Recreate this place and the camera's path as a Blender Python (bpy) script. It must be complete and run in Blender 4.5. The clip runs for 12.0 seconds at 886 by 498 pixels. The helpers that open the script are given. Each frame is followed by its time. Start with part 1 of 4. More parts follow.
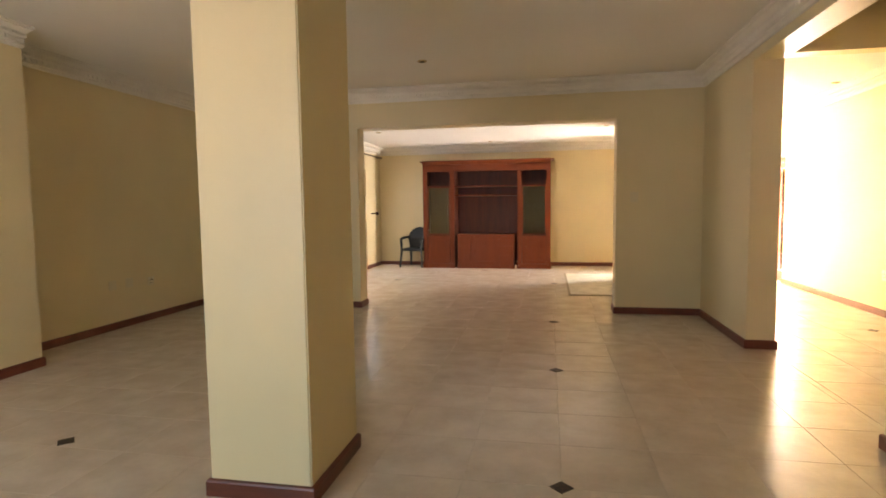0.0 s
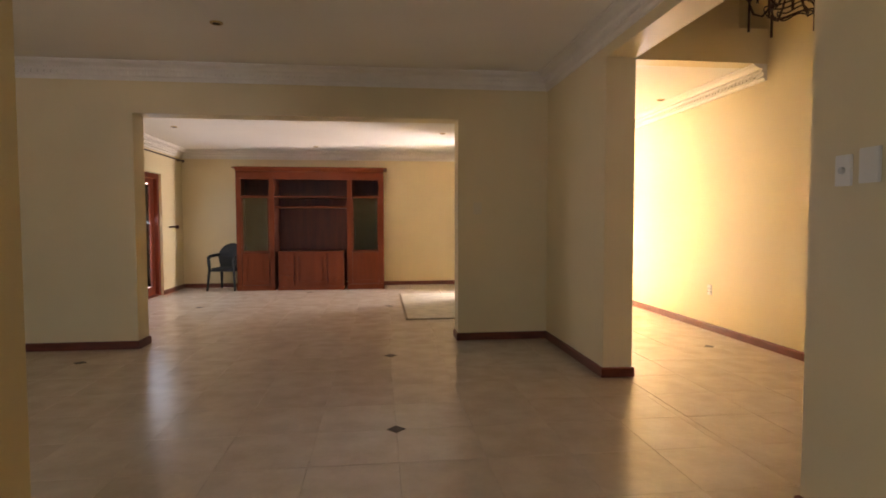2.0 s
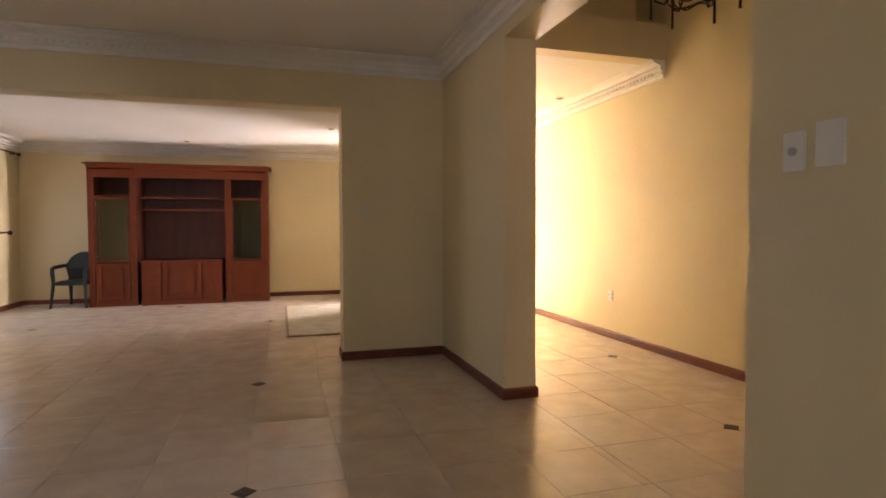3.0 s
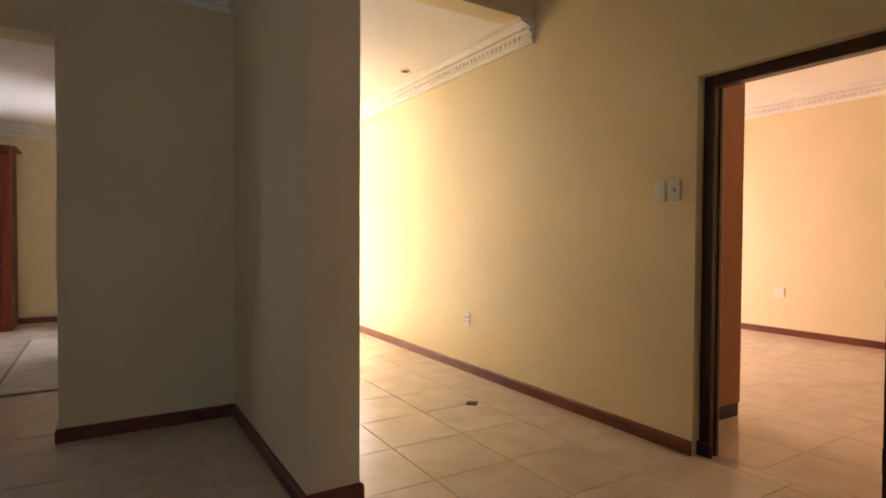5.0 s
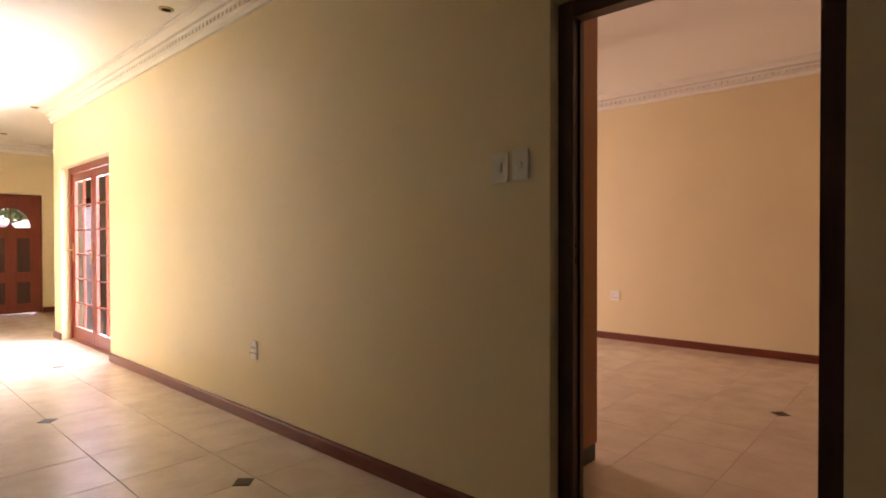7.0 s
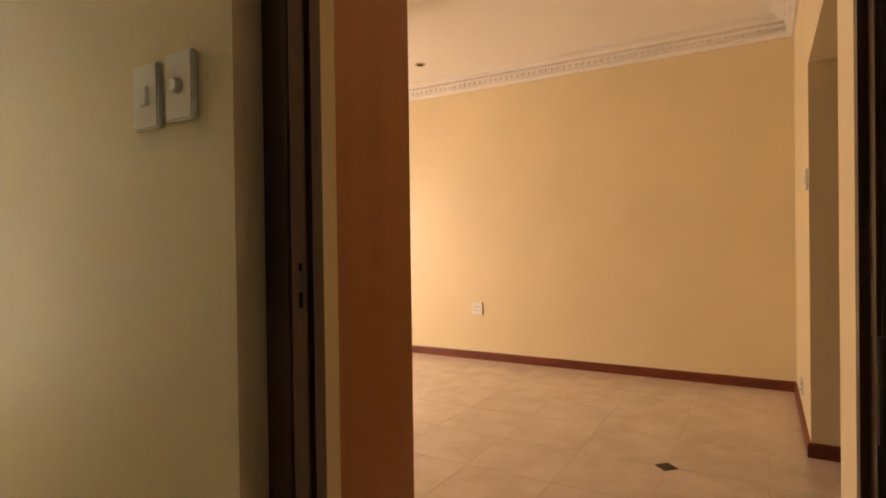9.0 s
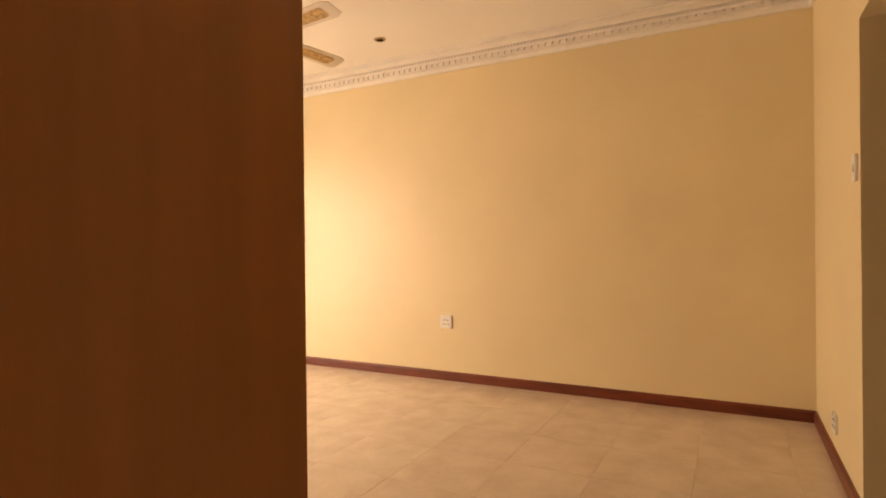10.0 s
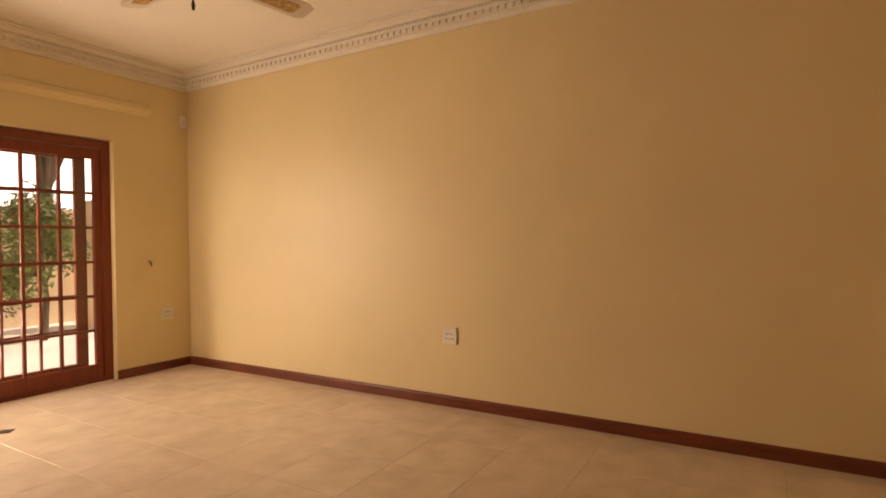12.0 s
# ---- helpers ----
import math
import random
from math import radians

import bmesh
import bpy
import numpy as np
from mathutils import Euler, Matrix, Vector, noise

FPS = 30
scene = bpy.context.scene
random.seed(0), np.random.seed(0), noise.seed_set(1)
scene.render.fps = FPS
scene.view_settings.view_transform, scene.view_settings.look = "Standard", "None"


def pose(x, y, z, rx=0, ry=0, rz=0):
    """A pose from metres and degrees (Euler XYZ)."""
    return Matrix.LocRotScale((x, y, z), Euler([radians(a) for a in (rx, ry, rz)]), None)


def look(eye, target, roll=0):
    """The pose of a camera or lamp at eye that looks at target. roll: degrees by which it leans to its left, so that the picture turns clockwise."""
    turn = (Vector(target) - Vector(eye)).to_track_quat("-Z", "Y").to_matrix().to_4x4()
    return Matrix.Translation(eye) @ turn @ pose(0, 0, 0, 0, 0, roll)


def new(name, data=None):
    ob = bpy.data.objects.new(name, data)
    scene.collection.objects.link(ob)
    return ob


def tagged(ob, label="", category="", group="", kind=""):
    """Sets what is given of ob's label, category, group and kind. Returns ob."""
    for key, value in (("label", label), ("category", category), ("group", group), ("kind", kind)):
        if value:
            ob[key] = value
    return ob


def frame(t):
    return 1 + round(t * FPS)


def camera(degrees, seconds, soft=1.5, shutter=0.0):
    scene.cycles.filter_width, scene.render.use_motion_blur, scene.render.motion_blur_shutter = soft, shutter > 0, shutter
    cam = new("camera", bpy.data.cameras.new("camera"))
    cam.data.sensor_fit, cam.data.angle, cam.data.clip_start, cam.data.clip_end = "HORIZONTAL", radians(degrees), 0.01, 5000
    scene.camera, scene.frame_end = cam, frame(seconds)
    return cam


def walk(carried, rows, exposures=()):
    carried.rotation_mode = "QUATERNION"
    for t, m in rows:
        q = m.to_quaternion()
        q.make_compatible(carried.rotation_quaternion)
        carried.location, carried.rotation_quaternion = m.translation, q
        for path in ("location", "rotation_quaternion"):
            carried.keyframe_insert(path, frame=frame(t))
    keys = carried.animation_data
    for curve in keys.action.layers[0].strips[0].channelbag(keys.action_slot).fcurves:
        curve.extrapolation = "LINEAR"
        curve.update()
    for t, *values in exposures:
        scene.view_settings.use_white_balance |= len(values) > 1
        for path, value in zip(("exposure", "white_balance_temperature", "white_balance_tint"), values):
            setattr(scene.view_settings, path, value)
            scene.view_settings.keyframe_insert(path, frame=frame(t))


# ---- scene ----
cam = camera(77.7, 12.0, soft=1.8)
PATH = [
    (0, (-0.060, -0.036, 1.265), (-0.437, 1.923, 1.112), -0.7),
    (0.5, (-0.122, 0.204, 1.244), (-0.442, 2.174, 1.105), -0.5),
    (1, (-0.158, 0.482, 1.229), (-0.330, 2.471, 1.098), -0.2),
    (1.5, (-0.140, 0.747, 1.201), (-0.053, 2.742, 1.095), -0.1),
    (2, (-0.084, 1.032, 1.204), (0.142, 3.017, 1.109), -0.1),
    (2.5, (0.036, 1.342, 1.175), (0.437, 3.300, 1.092), -0.1),
    (3, (0.173, 1.635, 1.171), (0.739, 3.552, 1.099), -0.2),
    (5, (0.922, 2.885, 1.151), (1.971, 4.587, 1.107), 0.3),
    (5.5, (1.163, 3.143, 1.135), (2.350, 4.752, 1.103), 0.1),
    (6, (1.380, 3.369, 1.137), (2.666, 4.901, 1.106), -0.0),
    (6.5, (1.625, 3.473, 1.120), (3.000, 4.925, 1.090), -0.1),
    (6.8, (1.716, 3.534, 1.115), (3.162, 4.916, 1.092), -0.1),
    (7, (1.818, 3.590, 1.118), (3.300, 4.934, 1.095), -0.1),
    (7.5, (2.050, 3.641, 1.138), (3.645, 4.847, 1.116), -0.3),
    (9.3, (3.173, 4.003, 1.141), (4.912, 4.990, 1.130), -0.7),
    (9.5, (3.303, 4.055, 1.127), (5.051, 5.025, 1.121), -0.6),
    (10, (3.639, 4.179, 1.142), (5.407, 5.114, 1.138), -0.6),
    (10.5, (3.905, 4.245, 1.174), (5.682, 5.162, 1.155), -0.9),
    (11, (4.129, 4.311, 1.154), (5.907, 5.226, 1.138), -1.0),
    (11.5, (4.329, 4.383, 1.165), (6.091, 5.330, 1.143), -0.7),
    (12, (4.462, 4.441, 1.181), (6.185, 5.454, 1.151), -0.6),
]
EXPOSURE = [
    (0.0, 2.1, 9900, 37),
    (1.5, 1.45, 9500, 40),
    (2.5, 1.43, 9200, 45),
    (5.5, 0.62, 7400, 40),
    (6.5, 0.17, 7200, 42),
    (7.5, -0.24, 7600, 43),
    (9.5, 0.43, 8400, 25),
    (12.0, -0.5, 9500, 27),
]
walk(cam, [(t, look(eye, target, roll)) for t, eye, target, roll in PATH], EXPOSURE)

import itertools

# ---- world, sun, large lights ----
world = bpy.data.worlds.new("world")
scene.world = world
world.use_nodes = True
wn = world.node_tree.nodes
sky = wn.new("ShaderNodeTexSky")
sky.sky_type, sky.sun_disc = "NISHITA", False
sky.sun_elevation, sky.sun_rotation = radians(58), radians(117)
world.node_tree.links.new(sky.outputs[0], wn["Background"].inputs[0])
wn["Background"].inputs[1].default_value = 0.15


def lamp(name, kind, m, power, color, sx=1.0, sy=1.0):
    data = bpy.data.lights.new(name, kind)
    data.energy, data.color = power, color
    if kind == "AREA":
        data.shape, data.size, data.size_y = "RECTANGLE", sx, sy
    ob = new(name, data)
    ob.matrix_world = m
    return ob


sun = lamp("sun", "SUN", look((7.13, -3.63, 12.8), (0, 0, 0)), 5.0, (1.0, 0.95, 0.86))
sun.data.angle = radians(0.53)
DAY = (0.84, 0.92, 1.0)
# area lamps added in the glazed openings, standing in for daylight
lamp("sky_light_dining", "AREA", look((-2.45, -1.93, 1.25), (-2.9, 2, -0.6)), 19, (0.32, 0.67, 1.0), 2.2, 1.9)
lamp("sky_light_living", "AREA", look((-3.95, 9.95, 1.05), (0, 9.7, -0.9)), 10, (0.40, 0.70, 1.0), 1.5, 1.8)
# this lamp also replaces sun bounced off the passage floor
lamp("daylight_fill_passage", "AREA", look((3.83, 10.29, 1.02), (2.3, 10.29, 1.0)), 500, (0.64, 0.84, 1.0), 1.62, 1.96)
lamp("sky_light_room", "AREA", look((5.6, 9.60, 1.05), (6.5, 7.4, -0.1)), 135, (1, 0.95, 0.86), 1.35, 1.9)

# ---- materials ----


def material(name, color, rough=0.5, metal=0.0, var=0.06, scale=3.0, fine=60.0, bump=0.0, color2=None, per_object=0.0, stretch=(1, 1, 1), spec=0.5):
    m = bpy.data.materials.new(name)
    m.use_nodes = True
    nt = m.node_tree
    n, l = nt.nodes, nt.links
    b = n["Principled BSDF"]
    b.inputs["Roughness"].default_value, b.inputs["Metallic"].default_value = rough, metal
    b.inputs["Specular IOR Level"].default_value = spec
    tc, mp = n.new("ShaderNodeTexCoord"), n.new("ShaderNodeMapping")
    mp.inputs["Scale"].default_value = stretch
    l.new(tc.outputs["Object"], mp.inputs[0])
    big, small = n.new("ShaderNodeTexNoise"), n.new("ShaderNodeTexNoise")
    big.inputs["Scale"].default_value, big.inputs["Detail"].default_value = scale, 5
    small.inputs["Scale"].default_value, small.inputs["Detail"].default_value = fine, 3
    vec = mp.outputs[0]
    if per_object:
        info, add = n.new("ShaderNodeObjectInfo"), n.new("ShaderNodeVectorMath")
        add.operation = "MULTIPLY_ADD"
        comb = n.new("ShaderNodeCombineXYZ")
        for i in range(3):
            l.new(info.outputs["Random"], comb.inputs[i])
        l.new(comb.outputs[0], add.inputs[0])
        add.inputs[1].default_value = (37, 53, 71)
        l.new(vec, add.inputs[2])
        vec = add.outputs[0]
    l.new(vec, big.inputs["Vector"])
    l.new(vec, small.inputs["Vector"])
    ramp = n.new("ShaderNodeMix")
    ramp.data_type = "RGBA"
    c2 = color2 or [min(1, c * (1 + 2 * var)) for c in color]
    c1 = color if color2 else [c * (1 - 2 * var) for c in color]
    ramp.inputs[6].default_value, ramp.inputs[7].default_value = (*c1, 1), (*c2, 1)
    rng = n.new("ShaderNodeMapRange")
    rng.inputs[1].default_value, rng.inputs[2].default_value = 0.3, 0.7
    l.new(big.outputs[0], rng.inputs[0])
    l.new(rng.outputs[0], ramp.inputs[0])
    hsv = n.new("ShaderNodeHueSaturation")
    l.new(ramp.outputs[2], hsv.inputs["Color"])
    val = n.new("ShaderNodeMapRange")
    val.inputs[3].default_value, val.inputs[4].default_value = 1 - var, 1 + var
    l.new(small.outputs[0], val.inputs[0])
    out = val.outputs[0]
    if per_object:
        r2, mul = n.new("ShaderNodeMapRange"), n.new("ShaderNodeMath")
        mul.operation = "MULTIPLY"
        r2.inputs[3].default_value, r2.inputs[4].default_value = 1 - per_object, 1 + per_object
        l.new(info.outputs["Random"], r2.inputs[0])
        l.new(r2.outputs[0], mul.inputs[0])
        l.new(out, mul.inputs[1])
        out = mul.outputs[0]
    l.new(out, hsv.inputs["Value"])
    l.new(hsv.outputs[0], b.inputs["Base Color"])
    rr = n.new("ShaderNodeMapRange")
    rr.inputs[3].default_value, rr.inputs[4].default_value = rough * 0.85, min(1, rough * 1.15)
    l.new(big.outputs[0], rr.inputs[0])
    l.new(rr.outputs[0], b.inputs["Roughness"])
    if bump:
        bp = n.new("ShaderNodeBump")
        bp.inputs["Strength"].default_value, bp.inputs["Distance"].default_value = bump, 0.004
        l.new(small.outputs[0], bp.inputs["Height"])
        l.new(bp.outputs[0], b.inputs["Normal"])
    return m


def glass(name, color=(1, 1, 1), rough=0.0, bump=0.0, ior=1.45):
    """Thin pane: what lies behind it shows through, with gloss that grows towards grazing angles."""
    m = bpy.data.materials.new(name)
    m.use_nodes = True
    n, l = m.node_tree.nodes, m.node_tree.links
    n.remove(n["Principled BSDF"])
    fres, mix = n.new("ShaderNodeFresnel"), n.new("ShaderNodeMixShader")
    tr = n.new("ShaderNodeBsdfTranslucent" if bump else "ShaderNodeBsdfTransparent")
    gl = n.new("ShaderNodeBsdfGlossy")
    tr.inputs[0].default_value = (*color, 1)
    gl.inputs["Roughness"].default_value = max(rough, 0.02)
    fres.inputs["IOR"].default_value = ior
    l.new(fres.outputs[0], mix.inputs[0])
    l.new(tr.outputs[0], mix.inputs[1])
    l.new(gl.outputs[0], mix.inputs[2])
    l.new(mix.outputs[0], n["Material Output"].inputs["Surface"])
    if bump:
        tc, w, bp, ramp = n.new("ShaderNodeTexCoord"), n.new("ShaderNodeTexWave"), n.new("ShaderNodeBump"), n.new("ShaderNodeMix")
        mp = n.new("ShaderNodeMapping")
        mp.inputs["Location"].default_value = (0.0, 0.0, -0.10)
        w.wave_type, w.rings_direction = "RINGS", "Y"
        w.inputs["Scale"].default_value = 16
        l.new(tc.outputs["Object"], mp.inputs[0])
        l.new(mp.outputs[0], w.inputs["Vector"])
        l.new(w.outputs[0], bp.inputs["Height"])
        bp.inputs["Strength"].default_value, bp.inputs["Distance"].default_value = bump, 0.01
        ramp.data_type = "RGBA"
        ramp.inputs[6].default_value = (*(0.35 * c for c in color), 1)
        ramp.inputs[7].default_value = (*color, 1)
        l.new(w.outputs[0], ramp.inputs[0])
        l.new(ramp.outputs[2], tr.inputs[0])
        l.new(bp.outputs[0], gl.inputs["Normal"])
    return m


M_WALL = material("cream_yellow_paint", (0.75, 0.615, 0.366), 0.44, var=0.02, scale=1.3, fine=140, bump=0.12)
M_CEIL = material("ceiling_paint", (0.85, 0.81, 0.72), 0.8, var=0.015, scale=0.8, fine=90, bump=0.05)
M_CORN = material("cornice_plaster", (0.80, 0.75, 0.66), 0.7, var=0.02, scale=4, fine=80)
M_BASE = material("mahogany_skirting", (0.155, 0.033, 0.015), 0.38, var=0.15, scale=4, fine=30, stretch=(1, 1, 6))
M_DOORW = material("mahogany_frame", (0.20, 0.034, 0.014), 0.35, var=0.08, scale=5, fine=40, stretch=(6, 6, 0.6), bump=0.08)
M_DARKW = material("dark_stained_frame", (0.055, 0.016, 0.010), 0.35, var=0.15, scale=5, fine=40, stretch=(6, 6, 0.6))
M_CAB = material("cherry_veneer", (0.15, 0.029, 0.008), 0.42, var=0.06, scale=2.5, fine=26, stretch=(5, 5, 0.5), bump=0.04, spec=0.25)
# the cherry set darker, for carcass, backs and knobs
M_CABIN = material("cherry_darker", (0.10, 0.021, 0.008), 0.5, var=0.14, scale=2.5, fine=26, stretch=(5, 5, 0.5))
M_PANEL = material("beech_veneer", (0.36, 0.135, 0.042), 0.42, var=0.05, scale=1.5, fine=30, stretch=(8, 8, 0.5))
M_TILE = material("beige_floor_tile", (0.61, 0.49, 0.375), 0.235, var=0.05, scale=5.0, fine=38, color2=(0.73, 0.61, 0.485), per_object=0.012, spec=0.5)
M_GROUT = material("grout", (0.19, 0.14, 0.085), 0.9, var=0.1, scale=2, fine=60)
M_GROUTL = material("pale_grout", (0.60, 0.49, 0.375), 0.8, var=0.12, scale=2, fine=60)
M_INSET = material("brown_inset_tile", (0.055, 0.032, 0.017), 0.5, var=0.3, scale=50, fine=160, spec=0.3)
M_WHITE = material("white_plastic", (0.79, 0.75, 0.66), 0.35, var=0.01)
M_CREAM = material("cream_plastic", (0.72, 0.62, 0.42), 0.45, var=0.01)
M_BLACK = material("black_plastic", (0.012, 0.012, 0.013), 0.35, var=0.05)
M_CHAIR = material("dark_green_plastic", (0.007, 0.011, 0.010), 0.55, var=0.08)
M_IRON = material("bronzed_iron", (0.045, 0.014, 0.008), 0.45, 0.6, var=0.2, scale=20)
M_BRASS = material("aged_brass", (0.50, 0.36, 0.16), 0.35, 1.0, var=0.1)
M_STEEL = material("brushed_metal", (0.55, 0.54, 0.50), 0.3, 1.0, var=0.04)
# near-black that puts the shade of holes, slots and recesses into colour
M_DARK = material("recess_shade", (0.012, 0.010, 0.008), 0.9, spec=0.1)
M_RUG = material("beige_rug", (0.52, 0.46, 0.34), 0.95, var=0.08, scale=6, fine=220, bump=0.5)
M_RUGB = material("rug_border", (0.26, 0.20, 0.13), 0.95, var=0.1, scale=6, fine=220, bump=0.5)
M_CANE = material("woven_cane", (0.55, 0.36, 0.15), 0.6, var=0.2, scale=40, fine=220, bump=0.4)
M_FANW = material("fan_enamel", (0.72, 0.66, 0.56), 0.3, var=0.02)
M_PAVE = material("pale_paving", (0.85, 0.83, 0.80), 0.85, var=0.08, scale=1.2, fine=40, bump=0.2)
M_EXTW = material("exterior_plaster", (0.80, 0.65, 0.46), 0.85, var=0.06, scale=1.0, fine=60, bump=0.3)
M_LEAF = material("leaf", (0.12, 0.18, 0.045), 0.5, var=0.35, scale=2.5, fine=30)
M_BARK = material("bark", (0.12, 0.085, 0.06), 0.9, var=0.3, scale=6, fine=40, bump=0.6, stretch=(3, 3, 0.5))
M_CARW = material("white_car_paint", (0.78, 0.79, 0.80), 0.15, var=0.01)
M_RUBBER = material("tyre_rubber", (0.018, 0.018, 0.018), 0.8, var=0.1)
M_CARG = material("car_glass", (0.02, 0.05, 0.09), 0.05, var=0.02)
M_COUNTER = material("black_granite", (0.015, 0.014, 0.013), 0.15, var=0.4, scale=120, fine=300)
M_GLASS = glass("clear_glass")
M_OBSC = glass("patterned_glass", (0.34, 0.29, 0.22), 0.12, 0.9)
M_SMOKE = glass("cabinet_glass", (0.75, 0.85, 0.80), ior=2.0)

# ---- building helpers ----


def part(name, bm, mat, parent=None, label="", m=None, shade=False):
    me = bpy.data.meshes.new(name)
    bm.normal_update()
    bm.to_mesh(me)
    bm.free()
    me.materials.append(mat)
    if shade:
        for p in me.polygons:
            p.use_smooth = True
    ob = new(name, me)
    if parent is not None:
        ob.parent = parent
    if m is not None:
        ob.matrix_basis = m
    if label:
        ob["label"] = label
    return ob


def thing(name, m, label, category, group="", kind=""):
    ob = new(name)
    ob.empty_display_size = 0.1
    ob.matrix_basis = m
    return tagged(ob, label, category, group, kind)


def box(bm, x0, y0, z0, x1, y1, z1, bevel=0.0, m=None):
    c = Vector(((x0 + x1) / 2, (y0 + y1) / 2, (z0 + z1) / 2))
    mat = Matrix.Translation(c) @ Matrix.Diagonal((abs(x1 - x0), abs(y1 - y0), abs(z1 - z0), 1))
    if m is not None:
        mat = m @ mat
    g = bmesh.ops.create_cube(bm, size=1, matrix=mat)
    if bevel:
        es = {e for v in g["verts"] for e in v.link_edges}
        bmesh.ops.bevel(bm, geom=list(es), offset=bevel, segments=2, affect="EDGES", clamp_overlap=True)
    return bm


def boxes(*rows, bevel=0.0):
    bm = bmesh.new()
    for r in rows:
        box(bm, *r, bevel=bevel)
    return bm


def lathe(profile, steps=24, bm=None, m=None):
    bm = bm or bmesh.new()
    rings = []
    for r, z in profile:
        ring = []
        for i in range(steps):
            a = 2 * math.pi * i / steps
            v = Vector((r * math.cos(a), r * math.sin(a), z))
            ring.append(bm.verts.new(m @ v if m is not None else v))
        rings.append(ring)
    for a, b in zip(rings, rings[1:]):
        for i in range(steps):
            bm.faces.new((a[i], a[(i + 1) % steps], b[(i + 1) % steps], b[i]))
    bm.faces.new(rings[0][::-1])
    bm.faces.new(rings[-1])
    return bm


def tube(points, radius, steps=8, bm=None, end=None):
    bm = bm or bmesh.new()
    pts = [Vector(p) for p in points]
    rings = []
    for i, p in enumerate(pts):
        d = (pts[min(i + 1, len(pts) - 1)] - pts[max(i - 1, 0)]).normalized()
        side = d.cross(Vector((0, 0, 1)) if abs(d.z) < 0.9 else Vector((1, 0, 0))).normalized()
        up = side.cross(d)
        r = radius if end is None else radius + (end - radius) * i / (len(pts) - 1)
        rings.append([bm.verts.new(p + r * (math.cos(2 * math.pi * k / steps) * side + math.sin(2 * math.pi * k / steps) * up)) for k in range(steps)])
    for a, b in zip(rings, rings[1:]):
        for k in range(steps):
            bm.faces.new((a[k], a[(k + 1) % steps], b[(k + 1) % steps], b[k]))
    bm.faces.new(rings[0][::-1])
    bm.faces.new(rings[-1])
    return bm


def extrude_plan(bm, outline, depth, m=None):
    """A flat outline in x and z, given thickness along y."""
    f = [bm.verts.new((x, 0, z)) for x, z in outline]
    b = [bm.verts.new((x, depth, z)) for x, z in outline]
    bm.faces.new(f)
    bm.faces.new(b[::-1])
    for i in range(len(f)):
        j = (i + 1) % len(f)
        bm.faces.new((f[j], f[i], b[i], b[j]))
    if m is not None:
        bmesh.ops.transform(bm, matrix=m, verts=f + b)
    bmesh.ops.recalc_face_normals(bm, faces=bm.faces)
    return bm


def sweep(path, profile, closed=False):
    """A moulding: profile points (out from the wall, height) led along a line in plan with the room on its left, mitred at corners."""
    bm = bmesh.new()
    pts = [Vector(p) for p in path]
    n = len(pts)
    rings = []
    for i, p in enumerate(pts):
        a = pts[i - 1] if (i > 0 or closed) else None
        b = pts[(i + 1) % n] if (i < n - 1 or closed) else None
        n1 = Vector((-(p - a).y, (p - a).x)).normalized() if a is not None else None
        n2 = Vector((-(b - p).y, (b - p).x)).normalized() if b is not None else None
        if n1 is None:
            off = n2
        elif n2 is None:
            off = n1
        else:
            off = (n1 + n2) / max(0.2, 1 + n1.dot(n2))
        rings.append([bm.verts.new((p.x + off.x * o, p.y + off.y * o, z)) for o, z in profile])
    k = len(profile)
    for i in range(n if closed else n - 1):
        a, b = rings[i], rings[(i + 1) % n]
        for j in range(k):
            bm.faces.new((a[j], b[j], b[(j + 1) % k], a[(j + 1) % k]))
    if not closed:
        bm.faces.new(rings[0])
        bm.faces.new(rings[-1][::-1])
    bmesh.ops.recalc_face_normals(bm, faces=bm.faces)
    return bm


def structure(name, bm, mat, label, category):
    return tagged(part(name, bm, mat), label, category, "", "structure")


def wall(name, x0, y0, x1, y1, top, holes=(), label="cream yellow painted plaster wall", z0=0.0):
    """A wall block; holes are (from, to, bottom, top) along its longer side."""
    bm = bmesh.new()
    along_x = abs(x1 - x0) > abs(y1 - y0)
    lo, hi = (x0, x1) if along_x else (y0, y1)

    def put(a, b, za, zb):
        if b - a > 1e-4 and zb - za > 1e-4:
            if along_x:
                box(bm, a, y0, za, b, y1, zb)
            else:
                box(bm, x0, a, za, x1, b, zb)
    at = lo
    for a, b, za, zb in sorted(holes):
        put(at, a, z0, top)
        put(a, b, z0, za)
        put(a, b, zb, top)
        at = b
    put(at, hi, z0, top)
    bmesh.ops.remove_doubles(bm, verts=bm.verts, dist=1e-5)
    return structure(name, bm, M_WALL, label, "wall")


# ---- the large structure ----
XA0, XA1 = 1.63, 1.865      # wall between the dining room and the hall
XB0, XB1 = 3.56, 3.80      # wall between the hall and the bedroom
YD0, YD1 = 6.57, 6.81      # wall between the dining and the living room
XL = -4.60                 # outer side of the dining room
XV = -3.72                 # outer wall of the living room
YV = 11.72                 # end wall of the living room
XR = 7.85                  # far wall of the bedroom
YK0, YK1 = 3.57, 3.72      # wall between bedroom and kitchen
YP0, YP1 = 9.32, 9.56      # bedroom wall to the patio
YS = -1.8                  # south wall of the dining room
YE = 14.45                 # entrance wall
TOP, TOPR, TOPV = 2.70, 2.81, 2.55

